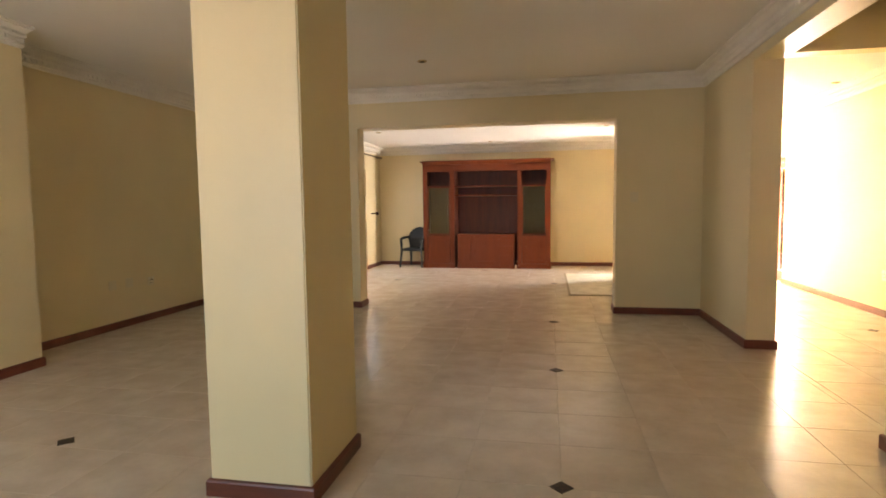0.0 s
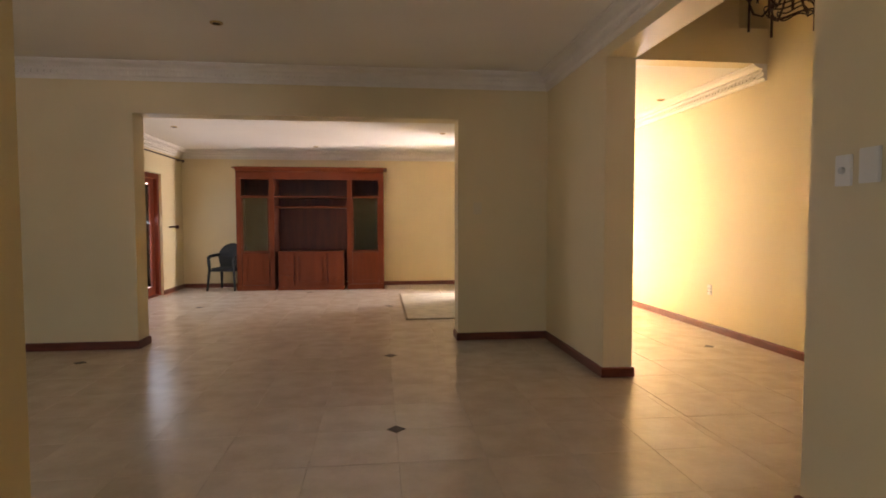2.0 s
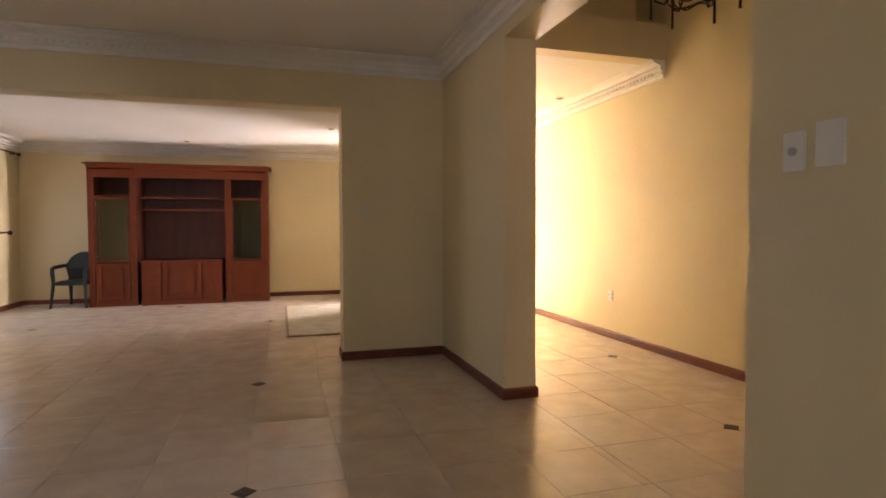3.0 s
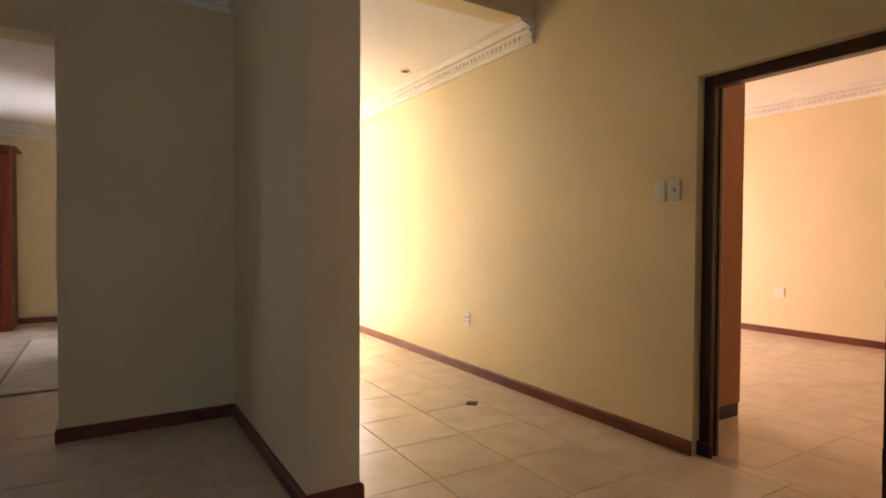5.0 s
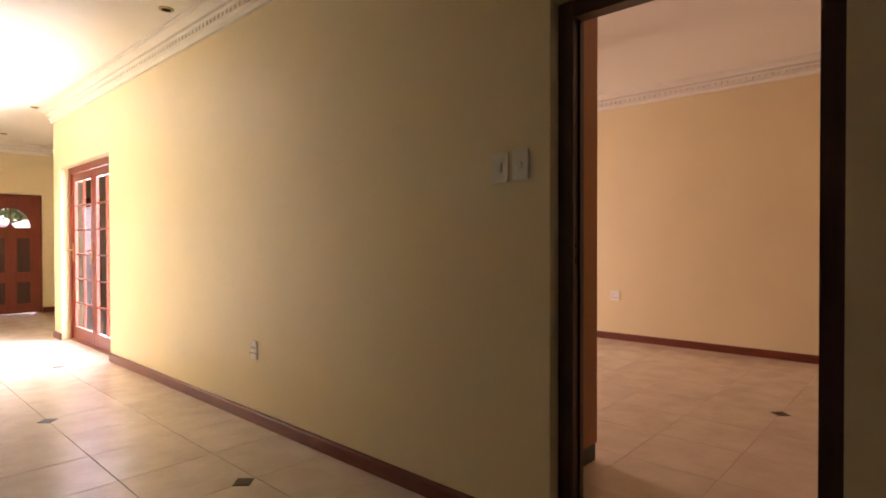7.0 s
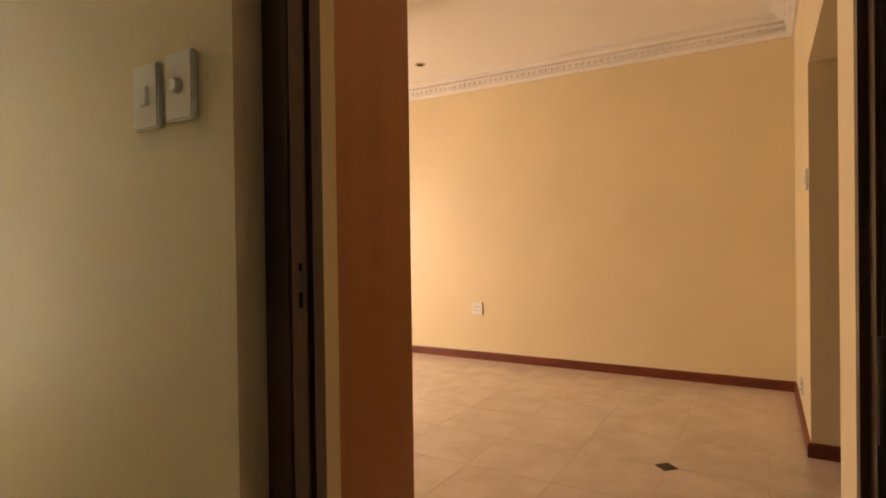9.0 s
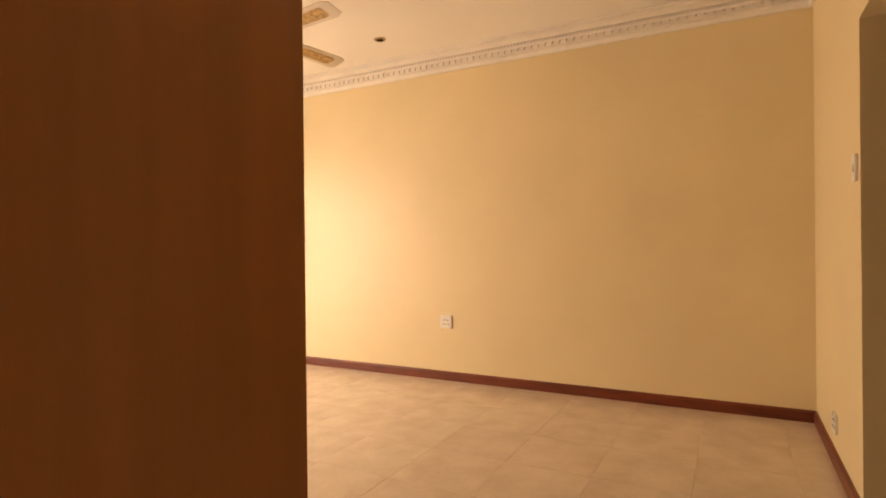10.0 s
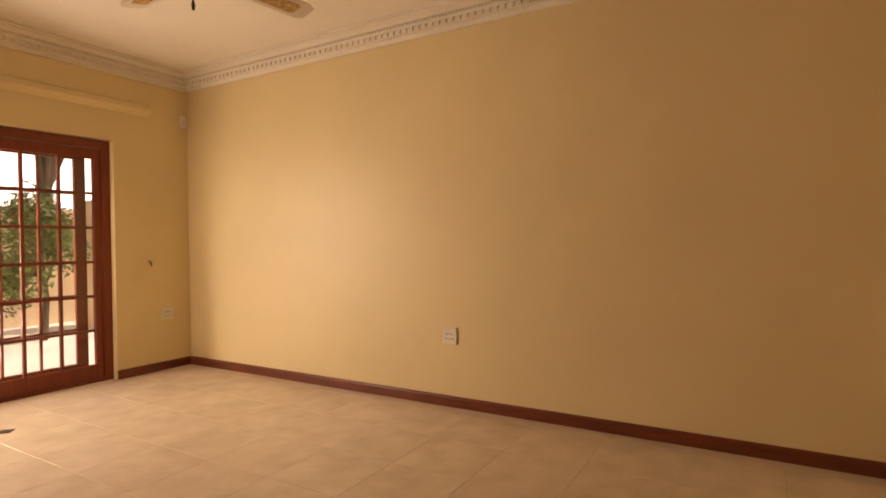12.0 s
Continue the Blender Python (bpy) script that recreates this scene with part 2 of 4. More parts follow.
wall("wall_dining_living", XL, YD0, XA0, YD1, TOP + 0.12, [(-2.40, 0.70, 0, 2.245)], "cream plaster wall with a wide square opening")
wall("wall_dining_recess", XL - 0.2, 3.70, XL, YD1, TOP + 0.12)
wall("wall_dining_stub", XL - 0.2, YS, -4.14, 3.70, TOP + 0.12)
wall("wall_dining_south", XL, YS - 0.2, XB0, YS, TOP + 0.12, [(-3.6, -1.3, 0.25, 2.2)])
wall("wall_hall_near", XA0, YS, XA1, YD0, 3.9, [(3.07, 5.10, 0, 2.46)], "cream plaster wall with a wide high opening to the hall")
wall("wall_hall_stub", XA0, YD0, XA1, 7.78, 3.9)
wall("wall_passage_return", XA1, 7.60, 2.245, 7.78, TOP + 0.12)
wall("wall_passage_west", 2.06, 7.78, 2.245, YE, TOP + 0.12, [(9.9, 10.4, 0, 2.04)], "cream plaster passage wall with an opening to the living room")
wall("wall_bedroom", XB0, YS, XB1, 11.42, 3.9, [(3.774, 4.646, 0, 1.996), (9.44, 11.13, 0, 1.99)], "cream plaster wall with a bedroom doorway and glazed patio doors")
wall("wall_entrance_jog", XB1, 11.24, 4.30, 11.42, TOP + 0.12)
wall("wall_entrance_east", 4.26, 11.42, 4.46, YE, TOP + 0.12)
wall("wall_entrance", 2.06, YE, 4.46, YE + 0.2, TOP + 0.12, [(2.42, 4.07, 0, 1.90)], "cream plaster wall with the front doorway")
wall("wall_living_west", XV - 0.2, YD1, XV, YV, TOP + 0.12, [(8.35, 10.75, 0, 2.03)], "cream plaster wall with glazed doors")
wall("wall_living_end", XV - 0.2, YV, 2.06, YV + 0.2, TOP + 0.12)
wall("wall_bedroom_far", XR, 1.2, XR + 0.2, YP1, TOPR + 0.12, [(2.25, 3.40, 1.28, 2.22)])
wall("wall_kitchen", XB1, YK0, XR, YK1, TOPR + 0.12, [(5.1, 6.42, 0, 2.06)], "cream plaster wall with a square kitchen opening")
wall("wall_kitchen_south", XB1, 1.0, XR + 0.2, 1.2, TOPR + 0.12)
wall("wall_patio", XB1, YP0, XR, YP1, TOPR + 0.12, [(4.72, 7.14, 0, 2.08)], "cream plaster wall with wide glazed patio doors")
# raised hall
wall("hall_beam", XA1, 5.92, XB0, 6.10, 2.99, z0=2.70, label="cream plaster beam over the passage")
wall("hall_upper_wall", XA1, 6.36, XB0, 6.46, 3.9, z0=2.99)
structure("hall_ledge", boxes((XA1, 5.92, 2.99, XB0, 6.46, 3.02)), M_WALL, "cream plaster ledge over the beam", "ledge")
structure("ceiling_hall", boxes((XA1, YS, 3.83, XB0, 6.36, 3.9)), M_CEIL, "plain white raised hall ceiling", "ceiling")
structure("ceiling_dining", boxes((XL, YS, TOP, XA0, YD0, TOP + 0.1)), M_CEIL, "plain white dining room ceiling", "ceiling")
structure("ceiling_passage", boxes((XA1, 6.10, TOP, XB0, 7.60, TOP + 0.1), (2.245, 7.60, TOP, XB0, 11.42, TOP + 0.1), (2.245, 11.42, TOP, 4.26, YE, TOP + 0.1), (XA1, 7.60, TOP, 2.245, 7.601, TOP + 0.1)), M_CEIL, "plain white passage ceiling", "ceiling")
structure("ceiling_living", boxes((XV, YD1, TOPV, XA0, YV, TOPV + 0.1), (XA0, 7.78, TOPV, 2.06, YV, TOPV + 0.1)), M_CEIL, "plain white living room ceiling", "ceiling")
structure("ceiling_bedroom", boxes((XB1, YK1, TOPR, XR, YP0, TOPR + 0.1)), M_CEIL, "plain white bedroom ceiling", "ceiling")
structure("ceiling_kitchen", boxes((XB1, 1.2, TOPR, XR, YK0, TOPR + 0.1)), M_CEIL, "plain white kitchen ceiling", "ceiling")
# unseen slab; its deep south overhang keeps sun out of the dining window
structure("sun_block_roof", boxes((XL - 0.6, YS - 1.8, 3.95, XR + 0.3, YP1 + 0.25, 4.1), (XL - 0.6, YP1 + 0.25, 3.95, 3.85, YE + 0.5, 4.1)), M_CEIL, "unseen roof slab with sun-blocking overhang", "roof")

# column in the dining room
structure("column", box(bmesh.new(), -1.53, 2.085, 0, -1.052, 2.65, TOP, bevel=0.006), M_WALL, "square cream plastered column with rounded arrises", "column")

BASE = [(0, 0.0), (0.016, 0.0), (0.016, 0.064), (0.012, 0.073), (0.004, 0.077), (0, 0.077)]


def baseboard(path, closed=False):
    structure("baseboard", sweep(path, BASE, closed), M_BASE, "reddish brown polished wooden skirting board", "skirting")


baseboard([(-1.53, 2.085), (-1.53, 2.65), (-1.052, 2.65), (-1.052, 2.085)], True)
baseboard([(XA1, 3.07), (XA0, 3.07), (XA0, YS), (-4.14, YS), (-4.14, 3.70), (XL, 3.70), (XL, YD0), (-2.40, YD0), (-2.40, YD1), (XV, YD1), (XV, 8.35)][::-1])
baseboard([(XV, 10.75), (XV, YV), (2.06, YV)][::-1])
baseboard([(0.70, YD1), (0.70, YD0), (XA0, YD0), (XA0, 5.10), (XA1, 5.10), (XA1, 7.60), (2.245, 7.60), (2.245, 9.9)][::-1])
baseboard([(XB0, 4.65), (XB0, 9.44)])
baseboard([(XB0, YS), (XB0, 3.775)])
baseboard([(XB0, 11.13), (XB0, 11.42), (4.26, 11.42), (4.26, YE), (4.07, YE)])
baseboard([(6.42, YK0), (6.42, YK1), (XR, YK1), (XR, YP0), (7.14, YP0)])
baseboard([(XB1, 3.775), (XB1, YK1), (5.1, YK1), (5.1, YK0)])

# cornices with dentils


def cornice(name, path, top, closed=False):
    prof = [(0, -0.155), (0.020, -0.155), (0.026, -0.126), (0.050, -0.121), (0.051, -0.116), (0.033, -0.115), (0.033, -0.081), (0.052, -0.080), (0.060, -0.068), (0.060, -0.063), (0.046, -0.062), (0.046, -0.044), (0.066, -0.043), (0.090, -0.032), (0.118, -0.024), (0.118, -0.014), (0.138, -0.012), (0.138, -0.0), (0, -0.0)]
    ob = structure(name, sweep(path, [(a, top + b - 0.001) for a, b in prof], closed), M_CORN, "white moulded plaster cornice with dentils", "cornice")
    bm = bmesh.new()
    pts = [Vector(p) for p in path]
    for a, b in zip(pts, pts[1:] + ([pts[0]] if closed else [])):
        d = (b - a).normalized()
        nrm = Vector((-d.y, d.x))
        # blocks waisted at mid height, so that the gaps between them are oval
        for pitch, wide, waist, o0, o1, z0, z1 in ((0.056, 0.050, 0.036, 0.031, 0.0495, -0.1155, -0.0805), (0.028, 0.021, 0.016, 0.044, 0.0595, -0.0625, -0.0435)):
            n = int((b - a).length / pitch)
            for i in range(2, n - 1):
                c = a + d * (i + 0.5) * pitch
                levels = []
                for z, w in ((z0, wide), (z0 + 0.3 * (z1 - z0), waist), (z0 + 0.7 * (z1 - z0), waist), (z1, wide)):
                    ring = []
                    for side, o in ((-0.5, o0), (-0.5, o1), (0.5, o1), (0.5, o0)):
                        p = c + d * side * w + nrm * o
                        ring.append(bm.verts.new((p.x, p.y, top + z)))
                    levels.append(ring)
                for lo, hi in zip(levels, levels[1:]):
                    for k in range(3):
                        bm.faces.new((lo[k], lo[k + 1], hi[k + 1], hi[k]))
    bmesh.ops.recalc_face_normals(bm, faces=bm.faces)
    part("dentils", bm, M_CORN, ob)


cornice("cornice_dining", [(-4.14, 3.70), (-4.14, YS), (XA0, YS), (XA0, YD0), (XL, YD0), (XL, 3.70)], TOP)
cornice("cornice_passage", [(XB0, 5.925), (XB0, 11.42), (4.26, 11.42), (4.26, YE), (2.245, YE), (2.245, 7.60), (XA1, 7.60), (XA1, 6.10)], TOP)
cornice("cornice_living", [(XV, YD1), (XA0, YD1), (XA0, 7.78), (2.06, 7.78), (2.06, YV), (XV, YV)], TOPV, True)
cornice("cornice_bedroom", [(XB1, YK1), (XR, YK1), (XR, YP0), (XB1, YP0)], TOPR, True)
structure("pelmet_ledge", sweep([(7.46, YP0), (4.3, YP0)], [(0, 2.34), (0.030, 2.36), (0.048, 2.39), (0.036, 2.43), (0, 2.45)]), M_WALL, "cream plaster ledge above the patio doors", "ledge")

# ---- doors and windows ----


def door_frame(name, m, w, h, depth, face, mat, label):
    """A lining in an opening: local x along the wall, y through it, from the floor."""
    ob = thing(name, m, label, "door frame", "", "structure")
    part("jamb", box(bmesh.new(), 0, 0, 0, face, depth, h, 0.004), mat, ob)
    part("jamb", box(bmesh.new(), w - face, 0, 0, w, depth, h, 0.004), mat, ob)
    part("head", box(bmesh.new(), face, 0, h - face, w - face, depth, h, 0.004), mat, ob)
    return ob


def leaf(parent, name, x0, x1, z0, z1, cols, rows, y0, stile=0.085, top=0.09, bottom=0.14, bar=0.022, deep=0.04, mat=None, label=""):
    """A glazed door leaf with stiles, rails, glazing bars and single panes."""
    mat = mat or M_DOORW
    d = part(name, boxes((x0, y0, z0, x0 + stile, y0 + deep, z1), (x1 - stile, y0, z0, x1, y0 + deep, z1), bevel=0.003), mat, parent, label)
    part("top_rail", box(bmesh.new(), x0 + stile, y0, z1 - top, x1 - stile, y0 + deep, z1, 0.003), mat, d)
    part("bottom_rail", box(bmesh.new(), x0 + stile, y0, z0, x1 - stile, y0 + deep, z0 + bottom, 0.003), mat, d)
    gx0, gx1, gz0, gz1 = x0 + stile, x1 - stile, z0 + bottom, z1 - top
    for i in range(1, cols):
        x = gx0 + (gx1 - gx0) * i / cols
        part("glazing_bar", box(bmesh.new(), x - bar / 2, y0 + 0.004, gz0, x + bar / 2, y0 + deep - 0.004, gz1, 0.002), mat, d)
    for j in range(1, rows):
        z = gz0 + (gz1 - gz0) * j / rows
        part("glazing_bar", box(bmesh.new(), gx0, y0 + 0.006, z - bar / 2, gx1, y0 + deep - 0.006, z + bar / 2, 0.002), mat, d)
    for i in range(cols):
        for j in range(rows):
            xa, xb = gx0 + (gx1 - gx0) * i / cols + 0.008, gx0 + (gx1 - gx0) * (i + 1) / cols - 0.008
            za, zb = gz0 + (gz1 - gz0) * j / rows + 0.008, gz0 + (gz1 - gz0) * (j + 1) / rows - 0.008
            p = part("pane", boxes((xa, y0 + deep / 2 - 0.002, za, xb, y0 + deep / 2 + 0.002, zb)), M_GLASS, d)
            p.visible_shadow = False
    return d


# bedroom doorway: dark lining set back in the plaster reveal
fr = door_frame("door_frame_bedroom", pose(3.615, 3.775, 0, 0, 0, 0) @ Matrix(((0, 1, 0, 0), (1, 0, 0, 0), (0, 0, 1, 0), (0, 0, 0, 1))), 0.87, 1.995, 0.07, 0.06, M_DARKW, "dark stained wooden door frame in a plaster reveal")
part("door_stop", boxes((0.060, 0.045, 0, 0.068, 0.07, 1.935), (0.802, 0.045, 0, 0.810, 0.07, 1.935)), M_DARKW, fr)
# lock holes are thin solid plates, their inner shade given by colour
part("strike_hole", boxes((0.8085, 0.020, 1.04, 0.8105, 0.027, 1.065), (0.8085, 0.020, 1.10, 0.8105, 0.026, 1.113)), M_DARK, fr, "dark lock holes")
for z in (0.25, 1.0, 1.80):
    part("hinge", tube([(0.057, -0.002, z - 0.05), (0.057, -0.002, z + 0.05)], 0.0035), M_DARKW, fr)
part("plinth_block", boxes((0.79, -0.018, 0, 0.875, 0.0, 0.075), bevel=0.004), M_DARKW, fr)

# patio doors of the bedroom
TURN = Matrix(((0, 1, 0, 0), (1, 0, 0, 0), (0, 0, 1, 0), (0, 0, 0, 1)))
pd = door_frame("patio_doors_bedroom", pose(4.72, YP0 + 0.06, 0), 2.42, 2.075, 0.14, 0.075, M_DOORW, "mahogany glazed patio doors with small panes, closed")
leaf(pd, "door_leaf", 0.080, 1.175, 0.02, 1.995, 4, 6, 0.015, stile=0.056, bottom=0.13, top=0.085)
leaf(pd, "door_leaf", 1.18, 2.345, 0.02, 1.995, 4, 6, 0.015, stile=0.056, bottom=0.13, top=0.085)
part("threshold", box(bmesh.new(), 0.075, 0, 0, 2.345, 0.14, 0.02, 0.003), M_DOORW, pd)
# outer screen leaf folded behind the glazing
leaf(pd, "screen_leaf", 1.29, 2.26, 0.03, 1.99, 3, 6, 0.085, stile=0.088, bottom=0.14, bar=0.018, deep=0.035)
hd = part("handle", box(bmesh.new(), 1.17, -0.012, 0.95, 1.20, 0.016, 1.13, 0.004), M_BRASS, pd, "brass handle")
part("lever", tube([(1.185, -0.01, 1.05), (1.185, -0.05, 1.05), (1.08, -0.05, 1.05)], 0.008), M_BRASS, hd)

# patio doors of the passage
pp = door_frame("patio_doors_passage", pose(3.64, 9.44, 0) @ TURN, 1.69, 1.985, 0.10, 0.07, M_DOORW, "mahogany glazed double doors with brass handles")
leaf(pp, "door_leaf", 0.075, 0.84, 0.02, 1.91, 2, 6, 0.02, stile=0.08, deep=0.028, bar=0.018)
leaf(pp, "door_leaf", 0.85, 1.615, 0.02, 1.91, 2, 6, 0.02, stile=0.08, deep=0.028, bar=0.018)
part("threshold", box(bmesh.new(), 0.07, 0, 0, 1.62, 0.10, 0.02, 0.003), M_DOORW, pp)
for x in (0.89, 1.57):
    hd = part("handle", box(bmesh.new(), x - 0.018, 0.008, 0.90, x + 0.018, 0.021, 1.12, 0.004), M_BRASS, pp, "brass handle plate")
    part("lever", tube([(x, 0.01, 1.04), (x, -0.045, 1.04), (x + 0.09, -0.045, 1.04)], 0.008), M_BRASS, hd)

# glazed doors of the living room
pl = door_frame("patio_doors_living", pose(XV - 0.15, 8.35, 0) @ TURN, 2.40, 2.02, 0.11, 0.08, M_DOORW, "dark mahogany sliding patio doors")
leaf(pl, "door_leaf", 0.085, 1.21, 0.02, 1.94, 1, 1, 0.06, stile=0.12)
leaf(pl, "door_leaf", 1.17, 2.315, 0.02, 1.94, 1, 1, 0.015, stile=0.12)
part("threshold", box(bmesh.new(), 0.08, 0, 0, 2.32, 0.11, 0.02, 0.003), M_DOORW, pl)

# dining room window
dw = thing("window_dining", pose(-3.6, YS - 0.18, 0.25), "wooden window with clear panes in a plaster reveal", "window", "", "structure")
part("window_frame", boxes((0, 0, 0, 0.06, 0.07, 1.95), (2.24, 0, 0, 2.30, 0.07, 1.95), (0.06, 0, 0, 2.24, 0.07, 0.06), (0.06, 0, 1.89, 2.24, 0.07, 1.95), (1.12, 0, 0.06, 1.18, 0.07, 1.89)), M_DOORW, dw)
for x in (0.06, 1.18):
    part("pane", boxes((x, 0.03, 0.06, x + 1.06, 0.034, 1.89)), M_GLASS, dw).visible_shadow = False

# front door: one leaf shut, the other swung away
fd = door_frame("front_door_frame", pose(2.42, YE + 0.02, 0), 1.65, 1.895, 0.12, 0.06, M_DOORW, "mahogany front door frame with an open side")
dl = thing("front_door", pose(3.27, YE - 0.035, 0.012), "panelled mahogany front door with a fanlight pane", "door", "", "structure")
W, H = 0.77, 1.84
arch = [(W / 2 + 0.255 * math.cos(a), 1.36 + 0.30 * math.sin(a)) for a in [math.pi * i / 16 for i in range(17)]]
bm = bmesh.new()
left_half = [(0, 0), (W / 2, 0), (W / 2, 1.36), (W / 2 - 0.255, 1.36)] + arch[::-1][1:9] + [(W / 2, H), (0, H)]
right_half = [(W, H), (W / 2, H)] + arch[::-1][8:16] + [(W / 2 + 0.255, 1.36), (W / 2, 1.36), (W / 2, 0), (W, 0)]
extrude_plan(bm, left_half, 0.045)
extrude_plan(bm, right_half, 0.045)
part("door_slab", bm, M_DOORW, dl)
for x0, x1, z0, z1 in ((0.11, 0.34, 0.62, 1.22), (0.43, 0.66, 0.62, 1.22), (0.11, 0.34, 0.12, 0.52), (0.43, 0.66, 0.12, 0.52)):
    p = part("panel_moulding", boxes((x0, -0.016, z0, x0 + 0.03, 0.0, z1), (x1 - 0.03, -0.016, z0, x1, 0.0, z1), (x0 + 0.03, -0.016, z0, x1 - 0.03, 0.0, z0 + 0.03), (x0 + 0.03, -0.016, z1 - 0.03, x1 - 0.03, 0.0, z1), bevel=0.005), M_DOORW, dl)
    # sunk field takes a darker wood colour than the slab
    part("panel", boxes((x0 + 0.03, -0.004, z0 + 0.03, x1 - 0.03, 0.0, z1 - 0.03), bevel=0.002), M_DARKW, p, "dark sunk panel")
p = part("fanlight_pane", extrude_plan(bmesh.new(), [(W / 2 - 0.255, 1.36)] + arch[::-1][1:16] + [(W / 2 + 0.255, 1.36)], 0.006, Matrix.Translation((0, 0.02, 0))), M_GLASS, dl)
p.visible_shadow = False
for a in (90,):
    part("glazing_bar", tube([(W / 2 + 0.07 * math.cos(radians(a)), 0.012, 1.36 + 0.07 * math.sin(radians(a))), (W / 2 + 0.26 * math.cos(radians(a)), 0.012, 1.36 + 0.30 * math.sin(radians(a)))], 0.008), M_DOORW, dl)
part("fan_boss", lathe([(0.045, 0), (0.045, 0.03)], 20, m=Matrix.Translation((W / 2, 0.03, 1.37)) @ Matrix.Rotation(radians(90), 4, "X")), M_DOORW, dl)
part("door_handle", tube([(0.05, 0.0, 0.98), (0.05, -0.045, 0.98), (0.13, -0.045, 0.98)], 0.006), M_BRASS, dl)
part("lock_plate", boxes((0.035, -0.006, 0.93, 0.06, 0.0, 1.06), bevel=0.003), M_BRASS, dl)
part("door_latch", boxes((-0.02, -0.02, 1.25, 0.03, 0.0, 1.31), bevel=0.004), M_WHITE, dl, "white latch box")

# kitchen window with patterned panes
kw = thing("window_kitchen", pose(XR + 0.05, 2.25, 1.28) @ TURN, "dark framed kitchen window with patterned glass panes", "window", "", "structure")
part("window_frame", boxes((0, 0, 0, 0.035, 0.06, 0.94), (1.115, 0, 0, 1.15, 0.06, 0.94), (0.035, 0, 0, 1.115, 0.06, 0.025), (0.035, 0, 0.915, 1.115, 0.06, 0.94)), M_DARKW, kw)
for j in range(1, 4):
    part("glazing_bar", boxes((0.035, 0.012, 0.025 + 0.2225 * j - 0.007, 1.115, 0.05, 0.025 + 0.2225 * j + 0.007)), M_DARKW, kw)
for i in range(1, 4):
    part("glazing_bar", boxes((0.035 + 0.27 * i - 0.007, 0.014, 0.025, 0.035 + 0.27 * i + 0.007, 0.048, 0.915)), M_DARKW, kw)
for i in range(4):
    for j in range(4):
        cx, cz = 0.035 + 0.27 * (i + 0.5), 0.025 + 0.2225 * (j + 0.5)
        p = part("pane", boxes((-0.125, -0.003, -0.103, 0.125, 0.003, 0.103)), M_OBSC, kw, m=Matrix.Translation((cx, 0.03, cz)))
        p.visible_shadow = False

# ---- hall and dining room fittings ----


def plate(name, m, w, h, label, category, knob="", group="", mat=M_WHITE):
    """A wall plate: local y points into the wall."""
    ob = thing(name, m, label, category, group)
    part("faceplate", box(bmesh.new(), -w / 2, -0.012, -h / 2, w / 2, 0, h / 2, 0.003), mat, ob)
    if knob == "rocker":
        part("rocker", box(bmesh.new(), -0.012, -0.017, -0.018, 0.012, -0.012, 0.018, 0.002), M_WHITE, ob)
    if knob == "dimmer":
        part("dimmer_knob", lathe([(0.013, 0), (0.012, 0.009), (0.009, 0.011)], 20, m=Matrix.Translation((0, -0.012, 0)) @ Matrix.Rotation(radians(90), 4, "X")), M_STEEL, ob)
    if knob == "socket":
        # flat discs coloured with the shade of the pin holes
        for x, z in ((-0.02, 0.012), (0.02, 0.012), (0.0, 0.018), (-0.028, -0.02), (0.0, -0.02), (0.028, -0.02)):
            part("pin_hole", lathe([(0.0045, 0), (0.0045, 0.0015)], 10, m=Matrix.Translation((x, -0.0125, z)) @ Matrix.Rotation(radians(90), 4, "X")), M_DARK, ob)
        for x in (-0.032, 0.032):
            part("rocker", box(bmesh.new(), x - 0.007, -0.016, 0.028, x + 0.007, -0.012, 0.042, 0.001), M_WHITE, ob)
    return ob


EAST, WEST, NORTH, SOUTH = -90, 90, 0, 180
plate("light_switch", pose(XB0, 4.768, 1.412, 0, 0, EAST), 0.072, 0.115, "white light switch plate with dimmer on yellow wall", "light switch", "dimmer", "hall switches")
plate("light_switch", pose(XB0, 4.862, 1.407, 0, 0, EAST), 0.072, 0.115, "white light switch plate with rocker on yellow wall", "light switch", "rocker", "hall switches")
plate("light_switch", pose(XA0, 2.90, 1.395, 0, 0, EAST), 0.072, 0.115, "white light switch plate with dimmer beside opening", "light switch", "dimmer", "dining switches")
plate("light_switch", pose(XA0, 2.79, 1.405, 0, 0, EAST), 0.085, 0.125, "blank white light switch plate beside opening", "light switch", "", "dining switches")
plate("wall_socket", pose(XB0, 6.75, 0.455, 0, 0, EAST), 0.072, 0.115, "white socket outlet low on the yellow passage wall", "socket", "socket")
plate("wall_socket", pose(XL, 4.98, 0.475, 0, 0, WEST), 0.10, 0.10, "blank cream plate low on dining wall", "socket", "", "dining plates", M_CREAM)
plate("wall_socket", pose(XL, 5.22, 0.475, 0, 0, WEST), 0.10, 0.10, "blank cream plate low on dining wall", "socket", "", "dining plates", M_CREAM)
plate("wall_socket", pose(XL, 5.55, 0.45, 0, 0, WEST), 0.10, 0.10, "cream socket outlet with dark pin holes", "socket", "socket", "", M_CREAM)
plate("wall_socket", pose(XR, 6.38, 0.505, 0, 0, EAST), 0.115, 0.115, "white three pin socket outlet on bedroom wall", "socket", "socket")
plate("wall_socket", pose(7.61, YP0, 0.525, 0, 0, NORTH), 0.115, 0.115, "cream socket outlet beside the patio doors", "socket", "socket")
plate("wall_socket", pose(7.08, YK1, 0.22, 0, 0, SOUTH), 0.10, 0.10, "cream socket outlet low beside kitchen opening", "socket", "socket")
